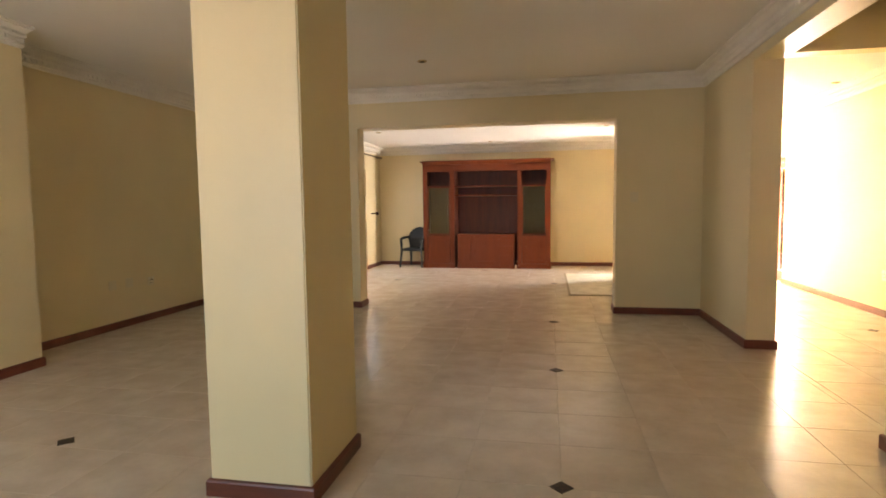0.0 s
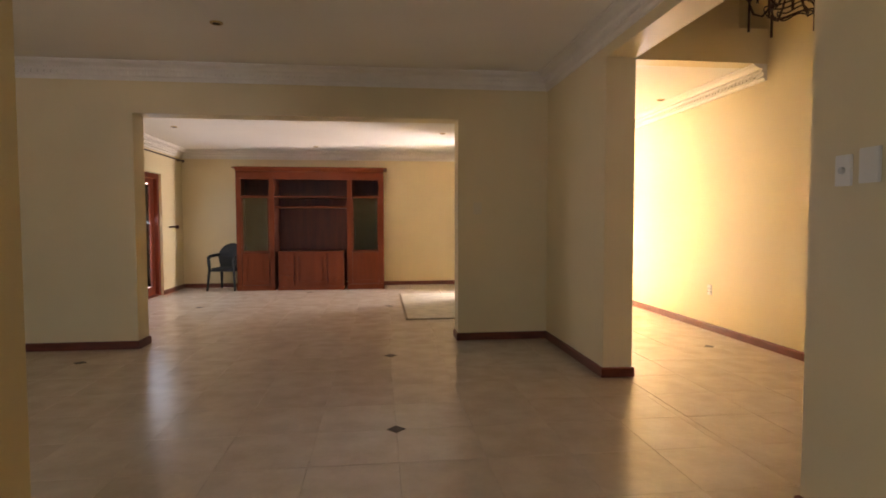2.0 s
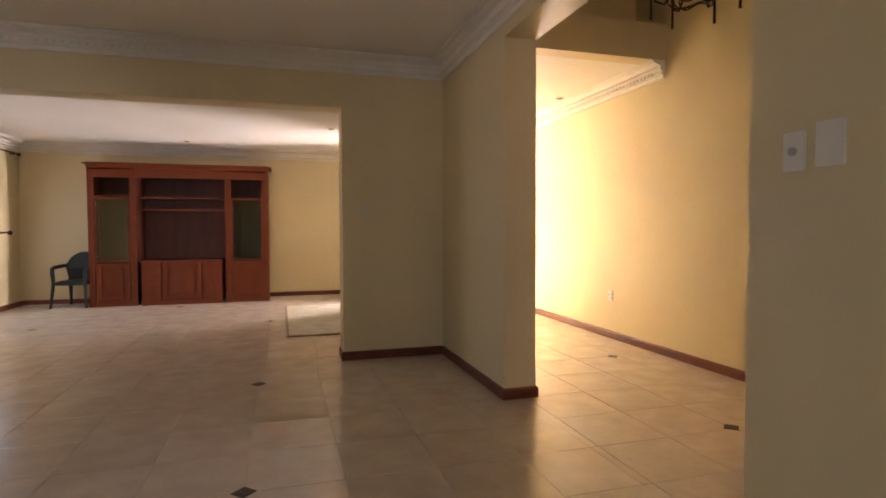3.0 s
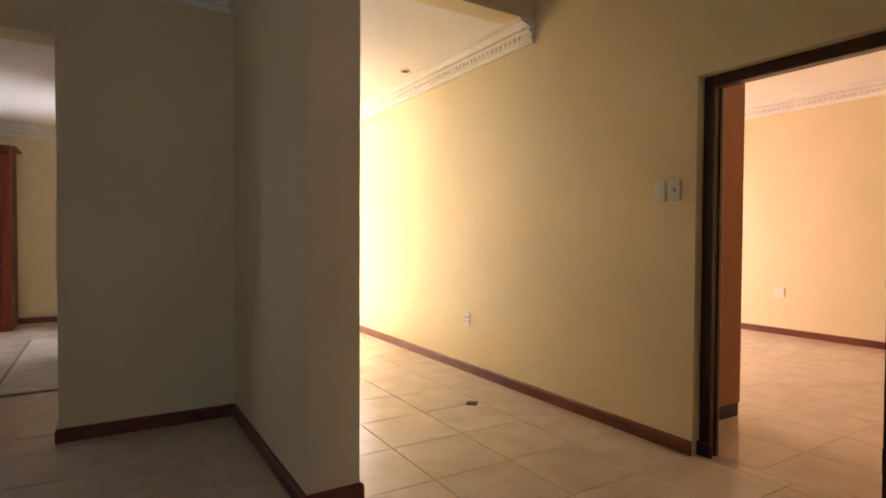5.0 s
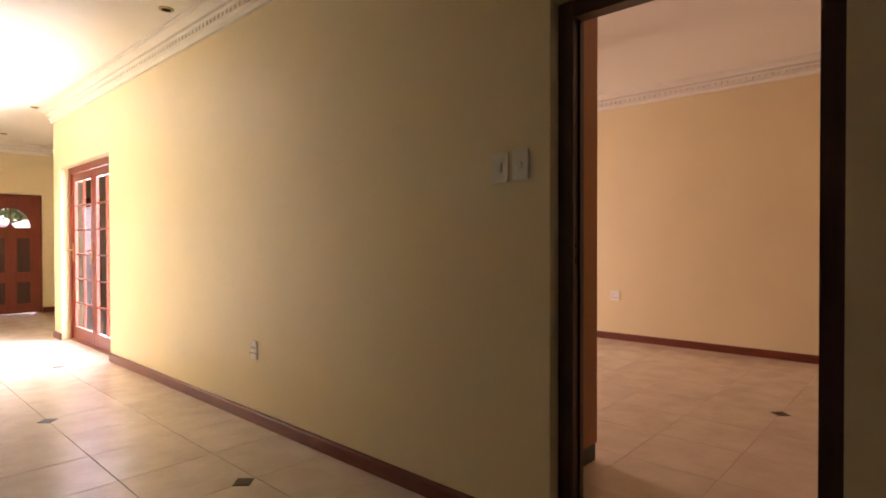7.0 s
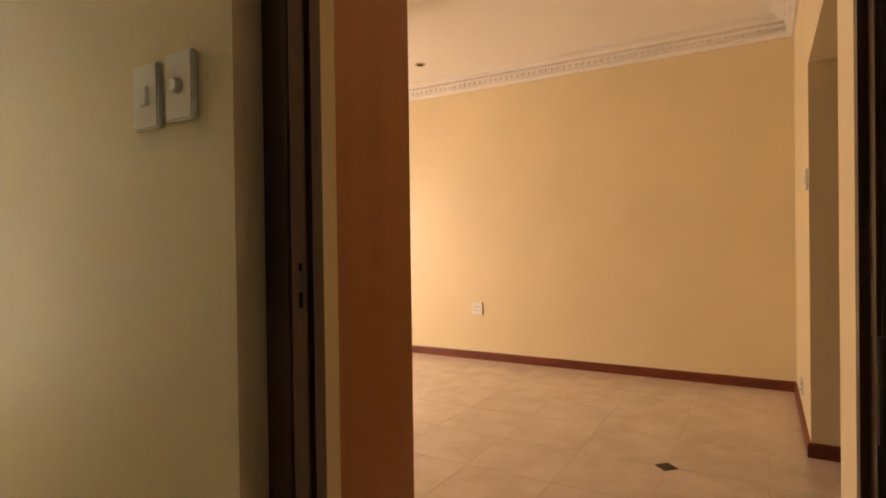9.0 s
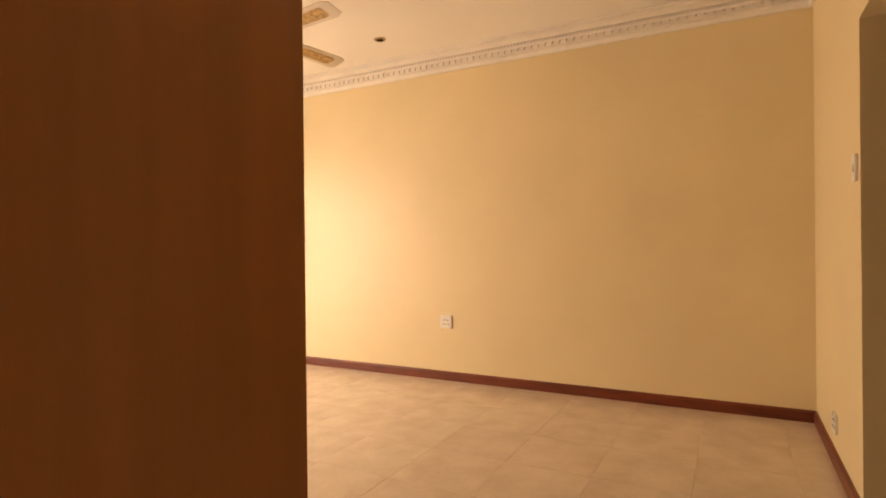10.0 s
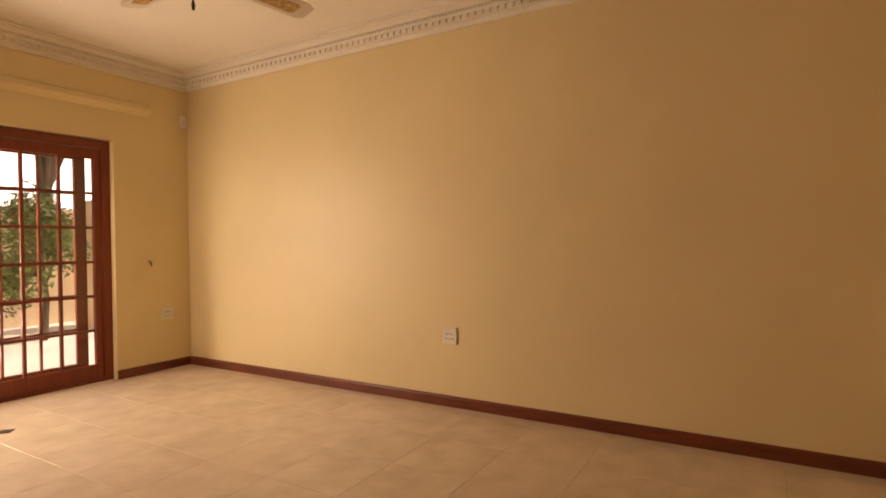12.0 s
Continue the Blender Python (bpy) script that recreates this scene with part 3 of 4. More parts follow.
plate("light_switch", pose(6.50, YK1, 1.46, 0, 0, SOUTH), 0.075, 0.115, "white light switch plate beside kitchen opening", "light switch", "rocker")
plate("wall_plate", pose(0.90, YD0, 1.35, 0, 0, NORTH), 0.085, 0.12, "cream blank switch plate on dining wall", "plate", "", "", M_CREAM)

bx = thing("wall_box", pose(XB0, 3.585, 1.025, 0, 0, EAST), "small black plastic box on the hall wall", "wall box")
part("case", box(bmesh.new(), -0.05, -0.035, -0.065, 0.05, 0, 0.065, 0.004), M_BLACK, bx)


def downlight(x, y, z):
    ob = thing("downlight", pose(x, y, z), "small round recessed brass downlight, switched off", "downlight", "downlights")
    bm = lathe([(0.030, -0.002), (0.034, -0.010), (0.046, -0.006), (0.048, 0.0)], 28)
    part("rim", bm, M_BRASS, ob, shade=True)
    part("lamp_face", lathe([(0.029, -0.0075), (0.010, -0.006)], 24), M_DARK, ob, "dark unlit reflector")


for x, y, z in ((-1.29, 5.38, TOP), (-2.93, 9.15, TOPV), (-1.2, 11.0, TOPV), (0.86, 9.35, TOPV), (3.33, 7.48, TOP), (2.60, 9.70, TOP), (3.38, 11.40, TOP), (3.45, 13.6, TOP), (7.29, 6.66, TOPR)):
    downlight(x, y, z)

# wrought iron chandelier in the hall
ch = thing("chandelier", pose(3.03, 4.95, 3.83), "bronzed wrought iron chandelier with scrolls and drops", "chandelier")
part("ceiling_rose", lathe([(0.07, 0), (0.06, -0.03), (0.015, -0.045)], 20), M_IRON, ch, shade=True)
part("stem", tube([(0, 0, -0.03), (0, 0, -1.02)], 0.010), M_IRON, ch)
for k in range(6):
    a0 = 2 * math.pi * (k + 0.35) / 6
    c, s = math.cos(a0), math.sin(a0)
    prof = [(0.02, -0.62), (0.07, -0.80), (0.13, -0.95), (0.20, -1.03), (0.26, -1.00), (0.29, -0.92), (0.27, -0.86), (0.235, -0.88), (0.235, -0.92)]
    arm = part("arm", tube([(r * c, r * s, z) for r, z in prof], 0.009), M_IRON, ch, shade=True)
    part("drop", tube([(0.29 * c, 0.29 * s, -0.90), (0.29 * c, 0.29 * s, -1.13)], 0.008, end=0.010), M_IRON, arm)
    part("candle_cup", lathe([(0.012, -0.90), (0.030, -0.87), (0.028, -0.86)], 14, m=Matrix.Translation((0.29 * c, 0.29 * s, 0))), M_IRON, arm)
for r, z in ((0.14, -1.02), (0.19, -1.0), (0.10, -1.045)):
    part("scroll_ring", tube([(r * math.cos(q), r * math.sin(q) , z + 0.02 * math.sin(3 * q)) for q in [2 * math.pi * i / 28 for i in range(29)]], 0.006, 6), M_IRON, ch, shade=True)

# ---- living room ----
cab = thing("wall_unit", pose(-2.62, 11.13, 0), "tall cherry wood wall unit with glass side cabinets", "wall unit")
CW, CH, CD = 2.60, 2.20, 0.57
SW = 0.66


def raised_door(parent, name, x0, x1, z0, z1, y, rail=0.075, glassy=False):
    d = part(name, boxes((x0, y - 0.022, z0, x0 + rail, y, z1), (x1 - rail, y - 0.022, z0, x1, y, z1), (x0 + rail, y - 0.022, z0, x1 - rail, y, z0 + rail), (x0 + rail, y - 0.022, z1 - rail, x1 - rail, y, z1), bevel=0.003), M_CAB, parent)
    if glassy:
        part("pane", boxes((x0 + rail, y - 0.012, z0 + rail, x1 - rail, y - 0.008, z1 - rail)), M_SMOKE, d).visible_shadow = False
        part("bevel_line", boxes((x0 + rail + 0.03, y - 0.0135, z0 + rail + 0.03, x0 + rail + 0.0315, y - 0.0125, z1 - rail - 0.03), (x1 - rail - 0.0315, y - 0.0135, z0 + rail + 0.03, x1 - rail - 0.03, y - 0.0125, z1 - rail - 0.03)), M_STEEL, d, "etched line in glass")
    else:
        part("panel", boxes((x0 + rail, y - 0.010, z0 + rail, x1 - rail, y - 0.002, z1 - rail)), M_CAB, d)
        part("raised_field", box(bmesh.new(), x0 + rail + 0.03, y - 0.019, z0 + rail + 0.03, x1 - rail - 0.03, y - 0.010, z1 - rail - 0.03, 0.007), M_CAB, d)
    return d


for sx, nm in ((0.0, "side_cabinet"), (CW - SW, "side_cabinet")):
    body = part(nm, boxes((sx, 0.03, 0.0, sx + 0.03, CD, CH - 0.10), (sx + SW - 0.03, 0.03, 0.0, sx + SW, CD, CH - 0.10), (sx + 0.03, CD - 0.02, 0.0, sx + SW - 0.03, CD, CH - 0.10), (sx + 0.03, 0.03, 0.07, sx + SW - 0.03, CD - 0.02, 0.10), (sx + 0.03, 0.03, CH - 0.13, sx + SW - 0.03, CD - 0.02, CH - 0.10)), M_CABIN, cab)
    for x in (sx, sx + SW - 0.09):
        part("pilaster", boxes((x, 0.0, 0.09, x + 0.09, 0.03, CH - 0.22), bevel=0.006), M_CAB, body)
        part("pilaster_base", boxes((x - 0.008, -0.012, 0.0, x + 0.098, 0.03, 0.09), bevel=0.004), M_CAB, body)
    part("plinth", boxes((sx + 0.09, 0.006, 0.0, sx + SW - 0.09, 0.03, 0.09), bevel=0.003), M_CAB, body)
    part("frieze", boxes((sx, 0.0, CH - 0.22, sx + SW, 0.03, CH - 0.07), bevel=0.004), M_CAB, body)
    for z in (0.66, 1.675):
        part("shelf", box(bmesh.new(), sx + 0.03, 0.05, z, sx + SW - 0.03, CD - 0.02, z + 0.022, 0.002), M_CAB, body)
    part("glass_shelf", boxes((sx + 0.03, 0.09, 1.15, sx + SW - 0.03, CD - 0.03, 1.156)), M_SMOKE, body).visible_shadow = False
    raised_door(body, "lower_door", sx + 0.095, sx + SW - 0.095, 0.10, 0.66, 0.028)
    raised_door(body, "glass_door", sx + 0.095, sx + SW - 0.095, 0.69, 1.675, 0.028, 0.022, True)
    for z in (0.78, 1.57):
        part("stud", lathe([(0.009, 0), (0.008, 0.006)], 12, m=Matrix.Translation((sx + (0.11 if sx == 0 else SW - 0.11), 0.004, z)) @ Matrix.Rotation(radians(90), 4, "X")), M_STEEL, body)
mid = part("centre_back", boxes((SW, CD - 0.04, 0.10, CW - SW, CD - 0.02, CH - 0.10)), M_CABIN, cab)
for z in (1.48, 1.665):
    part("shelf", box(bmesh.new(), SW, 0.05, z, CW - SW, CD - 0.04, z + 0.024, 0.003), M_CAB, cab)
part("centre_frieze", boxes((SW, 0.005, CH - 0.22, CW - SW, 0.03, CH - 0.07), bevel=0.003), M_CAB, cab)
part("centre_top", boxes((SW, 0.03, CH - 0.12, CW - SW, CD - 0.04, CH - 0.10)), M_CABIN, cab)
cr = sweep([(CW, 0.0), (0, 0.0)], [(0, CH - 0.08), (0.02, CH - 0.075), (0.03, CH - 0.05), (0.06, CH - 0.02), (0.07, CH - 0.018), (0.07, CH), (0, CH)])
part("crown", cr, M_CAB, cab)
part("crown_top", boxes((-0.06, 0.0, CH - 0.02, 0.0, CD, CH), (CW, 0.0, CH - 0.02, CW + 0.06, CD, CH), (0, 0.0, CH - 0.10, CW, CD, CH - 0.003)), M_CAB, cab)

# low chest standing in the middle of the unit
lc = thing("low_cabinet", pose(-2.62 + SW + 0.06, 11.09, 0), "low cherry wood media cabinet inside the wall unit", "cabinet")
LW, LH = CW - 2 * SW - 0.12, 0.70
part("body", boxes((0, 0.02, 0.05, LW, 0.50, LH - 0.03), (0.02, 0.04, 0, LW - 0.02, 0.48, 0.05)), M_CAB, lc)
part("top", box(bmesh.new(), -0.012, 0.0, LH - 0.03, LW + 0.012, 0.50, LH, 0.006), M_CAB, lc)
part("plinth", boxes((-0.01, 0.004, 0, LW + 0.01, 0.02, 0.07), bevel=0.004), M_CAB, lc)
q = LW / 4
for x0, x1 in ((0.0, q), (3 * q, LW)):
    for z0, z1 in ((0.09, 0.28), (0.285, 0.47), (0.475, 0.66)):
        d = part("drawer", box(bmesh.new(), x0 + 0.015, 0.0, z0, x1 - 0.015, 0.02, z1 - 0.008, 0.004), M_CAB, lc)
        part("knob", lathe([(0.008, 0), (0.013, 0.012), (0.008, 0.02)], 12, m=Matrix.Translation(((x0 + x1) / 2, 0.0, (z0 + z1) / 2)) @ Matrix.Rotation(radians(90), 4, "X")), M_CABIN, d)
raised_door(lc, "door", q + 0.01, 3 * q - 0.01, 0.09, 0.655, 0.02, 0.06)

# plastic armchair beside the unit
pc = thing("plastic_chair", pose(-2.85, 11.36, 0, 0, 0, -10) @ Matrix.Scale(0.95, 4), "dark green moulded plastic garden armchair", "chair")
part("seat", box(bmesh.new(), -0.21, -0.22, 0.40, 0.21, 0.20, 0.425, 0.012), M_CHAIR, pc)
part("seat_apron", boxes((-0.21, -0.22, 0.36, 0.21, -0.205, 0.405), (-0.215, -0.2, 0.36, -0.20, 0.2, 0.405), (0.20, -0.2, 0.36, 0.215, 0.2, 0.405)), M_CHAIR, pc)
bm = bmesh.new()
out, n = [], 20
for i in range(n + 1):
    a = math.pi * i / n
    out.append((0.250 * math.cos(a), 0.62 + 0.26 * math.sin(a)))
outline = [(0.20, 0.42)] + out + [(-0.20, 0.42)]
extrude_plan(bm, outline, 0.018)
for v in bm.verts:
    v.co.y += 0.19 + 0.16 * (v.co.z - 0.42) - 0.9 * v.co.x ** 2
part("backrest", bm, M_CHAIR, pc)
for k in range(-3, 4):
    x = 0.055 * k
    # slots are solid strips with their shade as colour
    part("back_slot", boxes((x - 0.006, 0.185 + 0.16 * 0.12 - 0.9 * x * x - 0.006, 0.50, x + 0.006, 0.195 + 0.16 * 0.12 - 0.9 * x * x, 0.62)), M_DARK, pc)
for sx in (-1, 1):
    part("armrest", tube([(sx * 0.235, 0.24, 0.66), (sx * 0.26, 0.08, 0.655), (sx * 0.265, -0.12, 0.645), (sx * 0.255, -0.22, 0.62), (sx * 0.245, -0.235, 0.56)], 0.030, 8), M_CHAIR, pc, shade=True)
    part("front_leg", tube([(sx * 0.245, -0.235, 0.58), (sx * 0.235, -0.225, 0.40), (sx * 0.265, -0.265, 0.0)], 0.034, 8, end=0.020), M_CHAIR, pc, shade=True)
    part("rear_leg", tube([(sx * 0.20, 0.19, 0.44), (sx * 0.225, 0.25, 0.0)], 0.034, 8, end=0.020), M_CHAIR, pc, shade=True)

rg = thing("rug", pose(0.22, 7.80, 0), "flat beige woven rug with darker border", "rug")
part("border", boxes((0, 0, 0.004, 1.35, 2.5, 0.012), bevel=0.002), M_RUGB, rg)
part("field", boxes((0.03, 0.03, 0.012, 1.32, 2.47, 0.016), bevel=0.001), M_RUG, rg)

rail = thing("curtain_rail", pose(XV, 8.15, 2.335), "thin dark curtain rail above patio doors", "curtain rail")
part("rod", tube([(0.07, 0, 0), (0.07, 3.42, 0)], 0.011), M_IRON, rail)
for y in (0.1, 1.7, 3.3):
    part("bracket", tube([(0, y, -0.01), (0.07, y, -0.01)], 0.008), M_IRON, rail)
for y in (-0.02, 3.44):
    part("finial", lathe([(0.006, -0.03), (0.022, -0.01), (0.022, 0.01), (0.006, 0.03)], 12, m=Matrix.Translation((0.07, y, 0)) @ Matrix.Rotation(radians(90), 4, "X")), M_IRON, rail)
tb = thing("curtain_holdback", pose(XV, 11.05, 1.14), "dark wooden curtain holdback on living room wall", "holdback")
part("arm", tube([(0, 0, 0), (0.10, 0, 0.005), (0.12, 0.03, 0.01)], 0.013), M_IRON, tb)
part("knob", lathe([(0.01, 0), (0.035, 0.01), (0.02, 0.03)], 14, m=Matrix.Translation((0.12, 0.03, 0)) @ Matrix.Rotation(radians(-90), 4, "X")), M_IRON, tb)

# ---- bedroom ----
wd = thing("wardrobe", pose(XB1 + 0.002, 4.90, 0), "tall beech veneer built-in wardrobe on dark plinth", "wardrobe")
WT = TOPR - 0.002
part("plinth", boxes((0.01, 0.004, 0, 0.628, 2.28, 0.088)), M_BLACK, wd, "dark plinth")
part("end_panel", boxes((0, 0, 0.088, 0.640, 0.018, WT), bevel=0.001), M_PANEL, wd)
part("end_panel", boxes((0, 2.302, 0.088, 0.628, 2.32, WT)), M_PANEL, wd)
part("carcass", boxes((0, 0.018, 0.088, 0.02, 2.302, WT), (0.02, 0.018, 0.088, 0.608, 2.302, 0.106), (0.02, 0.018, WT - 0.02, 0.608, 2.302, WT)), M_PANEL, wd)
for k in range(4):
    y = 0.02 + 0.5705 * k
    for z0, z1 in ((0.092, 2.10), (2.104, WT - 0.01)):
        d = part("wardrobe_door", boxes((0.610, y, z0, 0.626, y + 0.5665, z1), bevel=0.0015), M_PANEL, wd)
        if z0 < 1:
            part("handle", tube([(0.626, y + (0.54 if k % 2 == 0 else 0.05), 1.0), (0.653, y + (0.54 if k % 2 == 0 else 0.05), 1.01), (0.653, y + (0.54 if k % 2 == 0 else 0.05), 1.13), (0.626, y + (0.54 if k % 2 == 0 else 0.05), 1.14)], 0.005), M_STEEL, d)

fan = thing("ceiling_fan", pose(6.08, 6.71, TOPR), "white ceiling fan with cane inset blades, still", "ceiling fan")
part("canopy", lathe([(0.075, 0), (0.07, -0.03), (0.02, -0.06)], 24), M_FANW, fan, shade=True)
part("down_rod", tube([(0, 0, -0.05), (0, 0, -0.22)], 0.012), M_FANW, fan)
part("motor", lathe([(0.03, -0.20), (0.085, -0.212), (0.11, -0.245), (0.11, -0.295), (0.085, -0.335), (0.05, -0.345)], 32), M_FANW, fan, shade=True)
part("vent_ring", lathe([(0.111, -0.262), (0.115, -0.275), (0.111, -0.288)], 32), M_BRASS, fan, shade=True)
part("switch_housing", lathe([(0.04, -0.343), (0.045, -0.352), (0.047, -0.385), (0.034, -0.408), (0.012, -0.412)], 24), M_FANW, fan, shade=True)
for k in range(14):
    a = 2 * math.pi * k / 14
    # solid block coloured with the shade of a vent opening
    part("vent_slot", box(bmesh.new(), 0.088, -0.008, -0.327, 0.110, 0.008, -0.300, 0.002), M_DARK, fan, "dark vent slot", m=Matrix.Rotation(a, 4, "Z"))
pcn = part("pull_chain", tube([(0.0, -0.0, -0.40), (0.0, -0.0, -0.505)], 0.0018, 6), M_BRASS, fan)
part("pull_bob", lathe([(0.003, -0.505), (0.009, -0.535), (0.006, -0.556), (0.002, -0.558)], 12, m=Matrix.Translation((0.0, 0.0, 0))), M_DARKW, pcn, "dark wooden bob")
for k in range(4):
    rot = Matrix.Rotation(radians(-8 + 90 * k), 4, "Z")
    tilt = rot @ Matrix.Translation((0, 0, -0.37)) @ Matrix.Rotation(radians(-13), 4, "X")
    arm = part("blade_iron", tube([(0.09, 0, 0.03), (0.13, 0.0, 0.0), (0.20, 0.0, 0.0)], 0.011), M_FANW, fan, m=tilt)
    for s in (-1, 1):
        part("scroll", tube([(0.11, s * 0.01, 0.01), (0.15, s * 0.05, 0.0), (0.20, s * 0.055, 0.0), (0.215, s * 0.03, 0.0), (0.19, s * 0.022, 0.0)], 0.007, 6), M_FANW, arm)
    bl = extrude_plan(bmesh.new(), [(0.19, -0.045), (0.21, -0.058), (0.61, -0.072), (0.652, -0.05), (0.652, 0.05), (0.61, 0.072), (0.21, 0.058), (0.19, 0.045)], 0.007, Matrix.Rotation(radians(90), 4, "X"))
    blade = part("blade", bl, M_FANW, fan, m=tilt)
    ins = extrude_plan(bmesh.new(), [(0.31, -0.028), (0.33, -0.036), (0.555, -0.042), (0.575, -0.03), (0.575, 0.03), (0.555, 0.042), (0.33, 0.036), (0.31, 0.028)], 0.013, Matrix.Rotation(radians(90), 4, "X") @ Matrix.Translation((0, -0.003, 0)))
    part("cane_inset", ins, M_CANE, blade, "woven cane inset")

pir = thing("motion_sensor", pose(7.775, 9.275, 2.345, 0, 0, -35), "small cream motion sensor high in corner", "sensor")
part("case", box(bmesh.new(), -0.03, -0.03, -0.055, 0.03, 0.025, 0.055, 0.010), M_WHITE, pir)
part("lens", box(bmesh.new(), -0.022, -0.036, -0.035, 0.022, -0.028, 0.012, 0.004), M_FANW, pir)
hk = thing("wall_hook", pose(7.44, YP0, 1.0), "small dark metal hook beside patio doors", "hook")
part("stem", tube([(0, 0, 0.015), (0, -0.02, 0.010), (0.006, -0.028, -0.008), (0.010, -0.02, -0.02)], 0.006), M_IRON, hk)

# ---- kitchen, seen through its opening ----
kc = thing("base_cabinet", pose(XR - 0.60, 1.6, 0), "black kitchen base cabinet under a dark worktop", "cabinet")
part("body", boxes((0.02, 0, 0.10, 0.60, 1.80, 0.82)), M_BLACK, kc)
part("plinth", boxes((0.06, 0, 0, 0.60, 1.80, 0.10)), M_BLACK, kc)
for k in range(3):
    d = part("door", boxes((0.0, 0.6 * k + 0.004, 0.11, 0.02, 0.6 * k + 0.596, 0.81), bevel=0.002), M_BLACK, kc)
    part("handle", tube([(0.0, 0.6 * k + 0.1, 0.74), (-0.025, 0.6 * k + 0.1, 0.74), (-0.025, 0.6 * k + 0.5, 0.74), (0.0, 0.6 * k + 0.5, 0.74)], 0.006), M_STEEL, d)
wt = thing("worktop", pose(XR - 0.63, 1.6, 0.82), "polished black granite kitchen worktop", "worktop")
part("slab", box(bmesh.new(), 0, 0, 0, 0.63, 1.80, 0.03, 0.004), M_COUNTER, wt)
part("splashback", box(bmesh.new(), 0.61, 0, 0.03, 0.628, 1.80, 0.45, 0.002), M_COUNTER, wt)

# ---- outside ----
structure("ground", boxes((-80, -80, -0.4, 80, 80, -0.07)), M_PAVE, "pale sunlit paving round the house", "ground")
# added glowing sheet, so the sky behind the garden reads as overexposed
M_SKYGLOW = bpy.data.materials.new("blown_sky_glow")
M_SKYGLOW.use_nodes = True
hz = M_SKYGLOW.node_tree.nodes.new("ShaderNodeEmission")
hz.inputs[0].default_value, hz.inputs[1].default_value = (0.93, 0.96, 1.0, 1), 4.0
M_SKYGLOW.node_tree.links.new(hz.outputs[0], M_SKYGLOW.node_tree.nodes["Material Output"].inputs["Surface"])
structure("backdrop", boxes((-70, 76, -0.4, 78, 76.2, 45)), M_SKYGLOW, "glowing white sheet standing in for the overexposed sky", "sky")
gw = wall("garden_wall", 4.46, 14.2, 16.0, 14.42, 1.75, label="low sunlit plaster garden wall", z0=-0.07)
gw.data.materials[0] = M_EXTW
gw2 = wall("garden_wall_side", 11.5, 6.0, 11.72, 14.2, 1.9, label="sunlit plaster garden wall", z0=-0.07)
gw2.data.materials[0] = M_EXTW
pillar = structure("garden_pillar", box(bmesh.new(), 8.95, 13.0, -0.07, 9.45, 13.5, 1.85, 0.01), M_EXTW, "sunlit plaster garden pillar", "pillar")


def foliage(seed, spread, n, size, centre):
    rnd = random.Random(seed)
    verts, faces = [], []
    lobes = [(Vector((rnd.gauss(0, 0.5), rnd.gauss(0, 0.5), rnd.gauss(0, 0.4))), rnd.uniform(0.3, 0.6)) for _ in range(14)]
    for _ in range(n):
        c, r = rnd.choice(lobes)
        d = Vector((rnd.gauss(0, 1), rnd.gauss(0, 1), rnd.gauss(0, 1))).normalized() * r * rnd.uniform(0.6, 1.05)
        p = Vector((spread[0] * (c.x + d.x), spread[1] * (c.y + d.y), spread[2] * (c.z + d.z))) + Vector(centre)
        e = Euler((rnd.uniform(-1, 1), rnd.uniform(-1, 1), rnd.uniform(0, 6.3))).to_matrix()
        s = size * rnd.uniform(0.6, 1.3)
        b = len(verts)
        for q in ((0, -1.2, 0), (0.5, 0, 0.12), (0, 1.2, 0), (-0.5, 0, 0.12)):
            verts.append(p + e @ (Vector(q) * s))
        faces.append((b, b + 1, b + 2, b + 3))
    me = bpy.data.meshes.new("crown")
    me.from_pydata(verts, [], faces)
    me.materials.append(M_LEAF)
    return me


def plant(name, x, y, trunk, spread, n, size, centre, seed, label, category):
    ob = thing(name, pose(x, y, -0.07), label, category)
    h = centre[2]
    rnd = random.Random(seed)
    part("trunk", tube([(0, 0, 0), (0.05, 0.02, h * 0.4), (0.0, 0.05, h * 0.9)], trunk, 10, end=trunk * 0.5), M_BARK, ob, shade=True)
    for k in range(5):
        a = rnd.uniform(0, 6.28)
        part("limb", tube([(0.02, 0.03, h * 0.5), (0.3 * spread[0] * math.cos(a), 0.3 * spread[1] * math.sin(a), h * 0.8), (0.6 * spread[0] * math.cos(a), 0.6 * spread[1] * math.sin(a), h * rnd.uniform(0.9, 1.15))], trunk * 0.45, 7, end=trunk * 0.15), M_BARK, ob)
    cr = new("crown", foliage(seed, spread, n, size, centre))
    cr.parent = ob
    return ob


plant("shrub", 8.0, 12.6, 0.05, (0.55, 0.55, 0.75), 7000, 0.034, (0, 0, 1.35), 3, "leafy green shrub against the garden wall", "shrub")
plant("shrub", 6.9, 13.3, 0.05, (0.6, 0.5, 0.7), 7000, 0.034, (0, 0, 1.2), 4, "leafy green shrub by the patio", "shrub")
plant("tree", 10.2, 17.5, 0.16, (1.7, 1.7, 1.5), 7000, 0.10, (0, 0, 4.6), 5, "tall garden tree with a bare trunk", "tree")
plant("tree", 6.8, 19.0, 0.16, (2.2, 1.8, 1.8), 7000, 0.12, (0, 0, 3.6), 6, "broad leafy tree behind the garden wall", "tree")
plant("tree", 4.5, 31.0, 0.2, (2.6, 2.0, 1.8), 8000, 0.14, (0, 0, 3.2), 7, "leafy tree beyond the driveway", "tree")
plant("tree", 1.0, 32.0, 0.2, (2.6, 2.0, 1.8), 8000, 0.14, (0, 0, 3.4), 8, "leafy tree beyond the driveway", "tree")
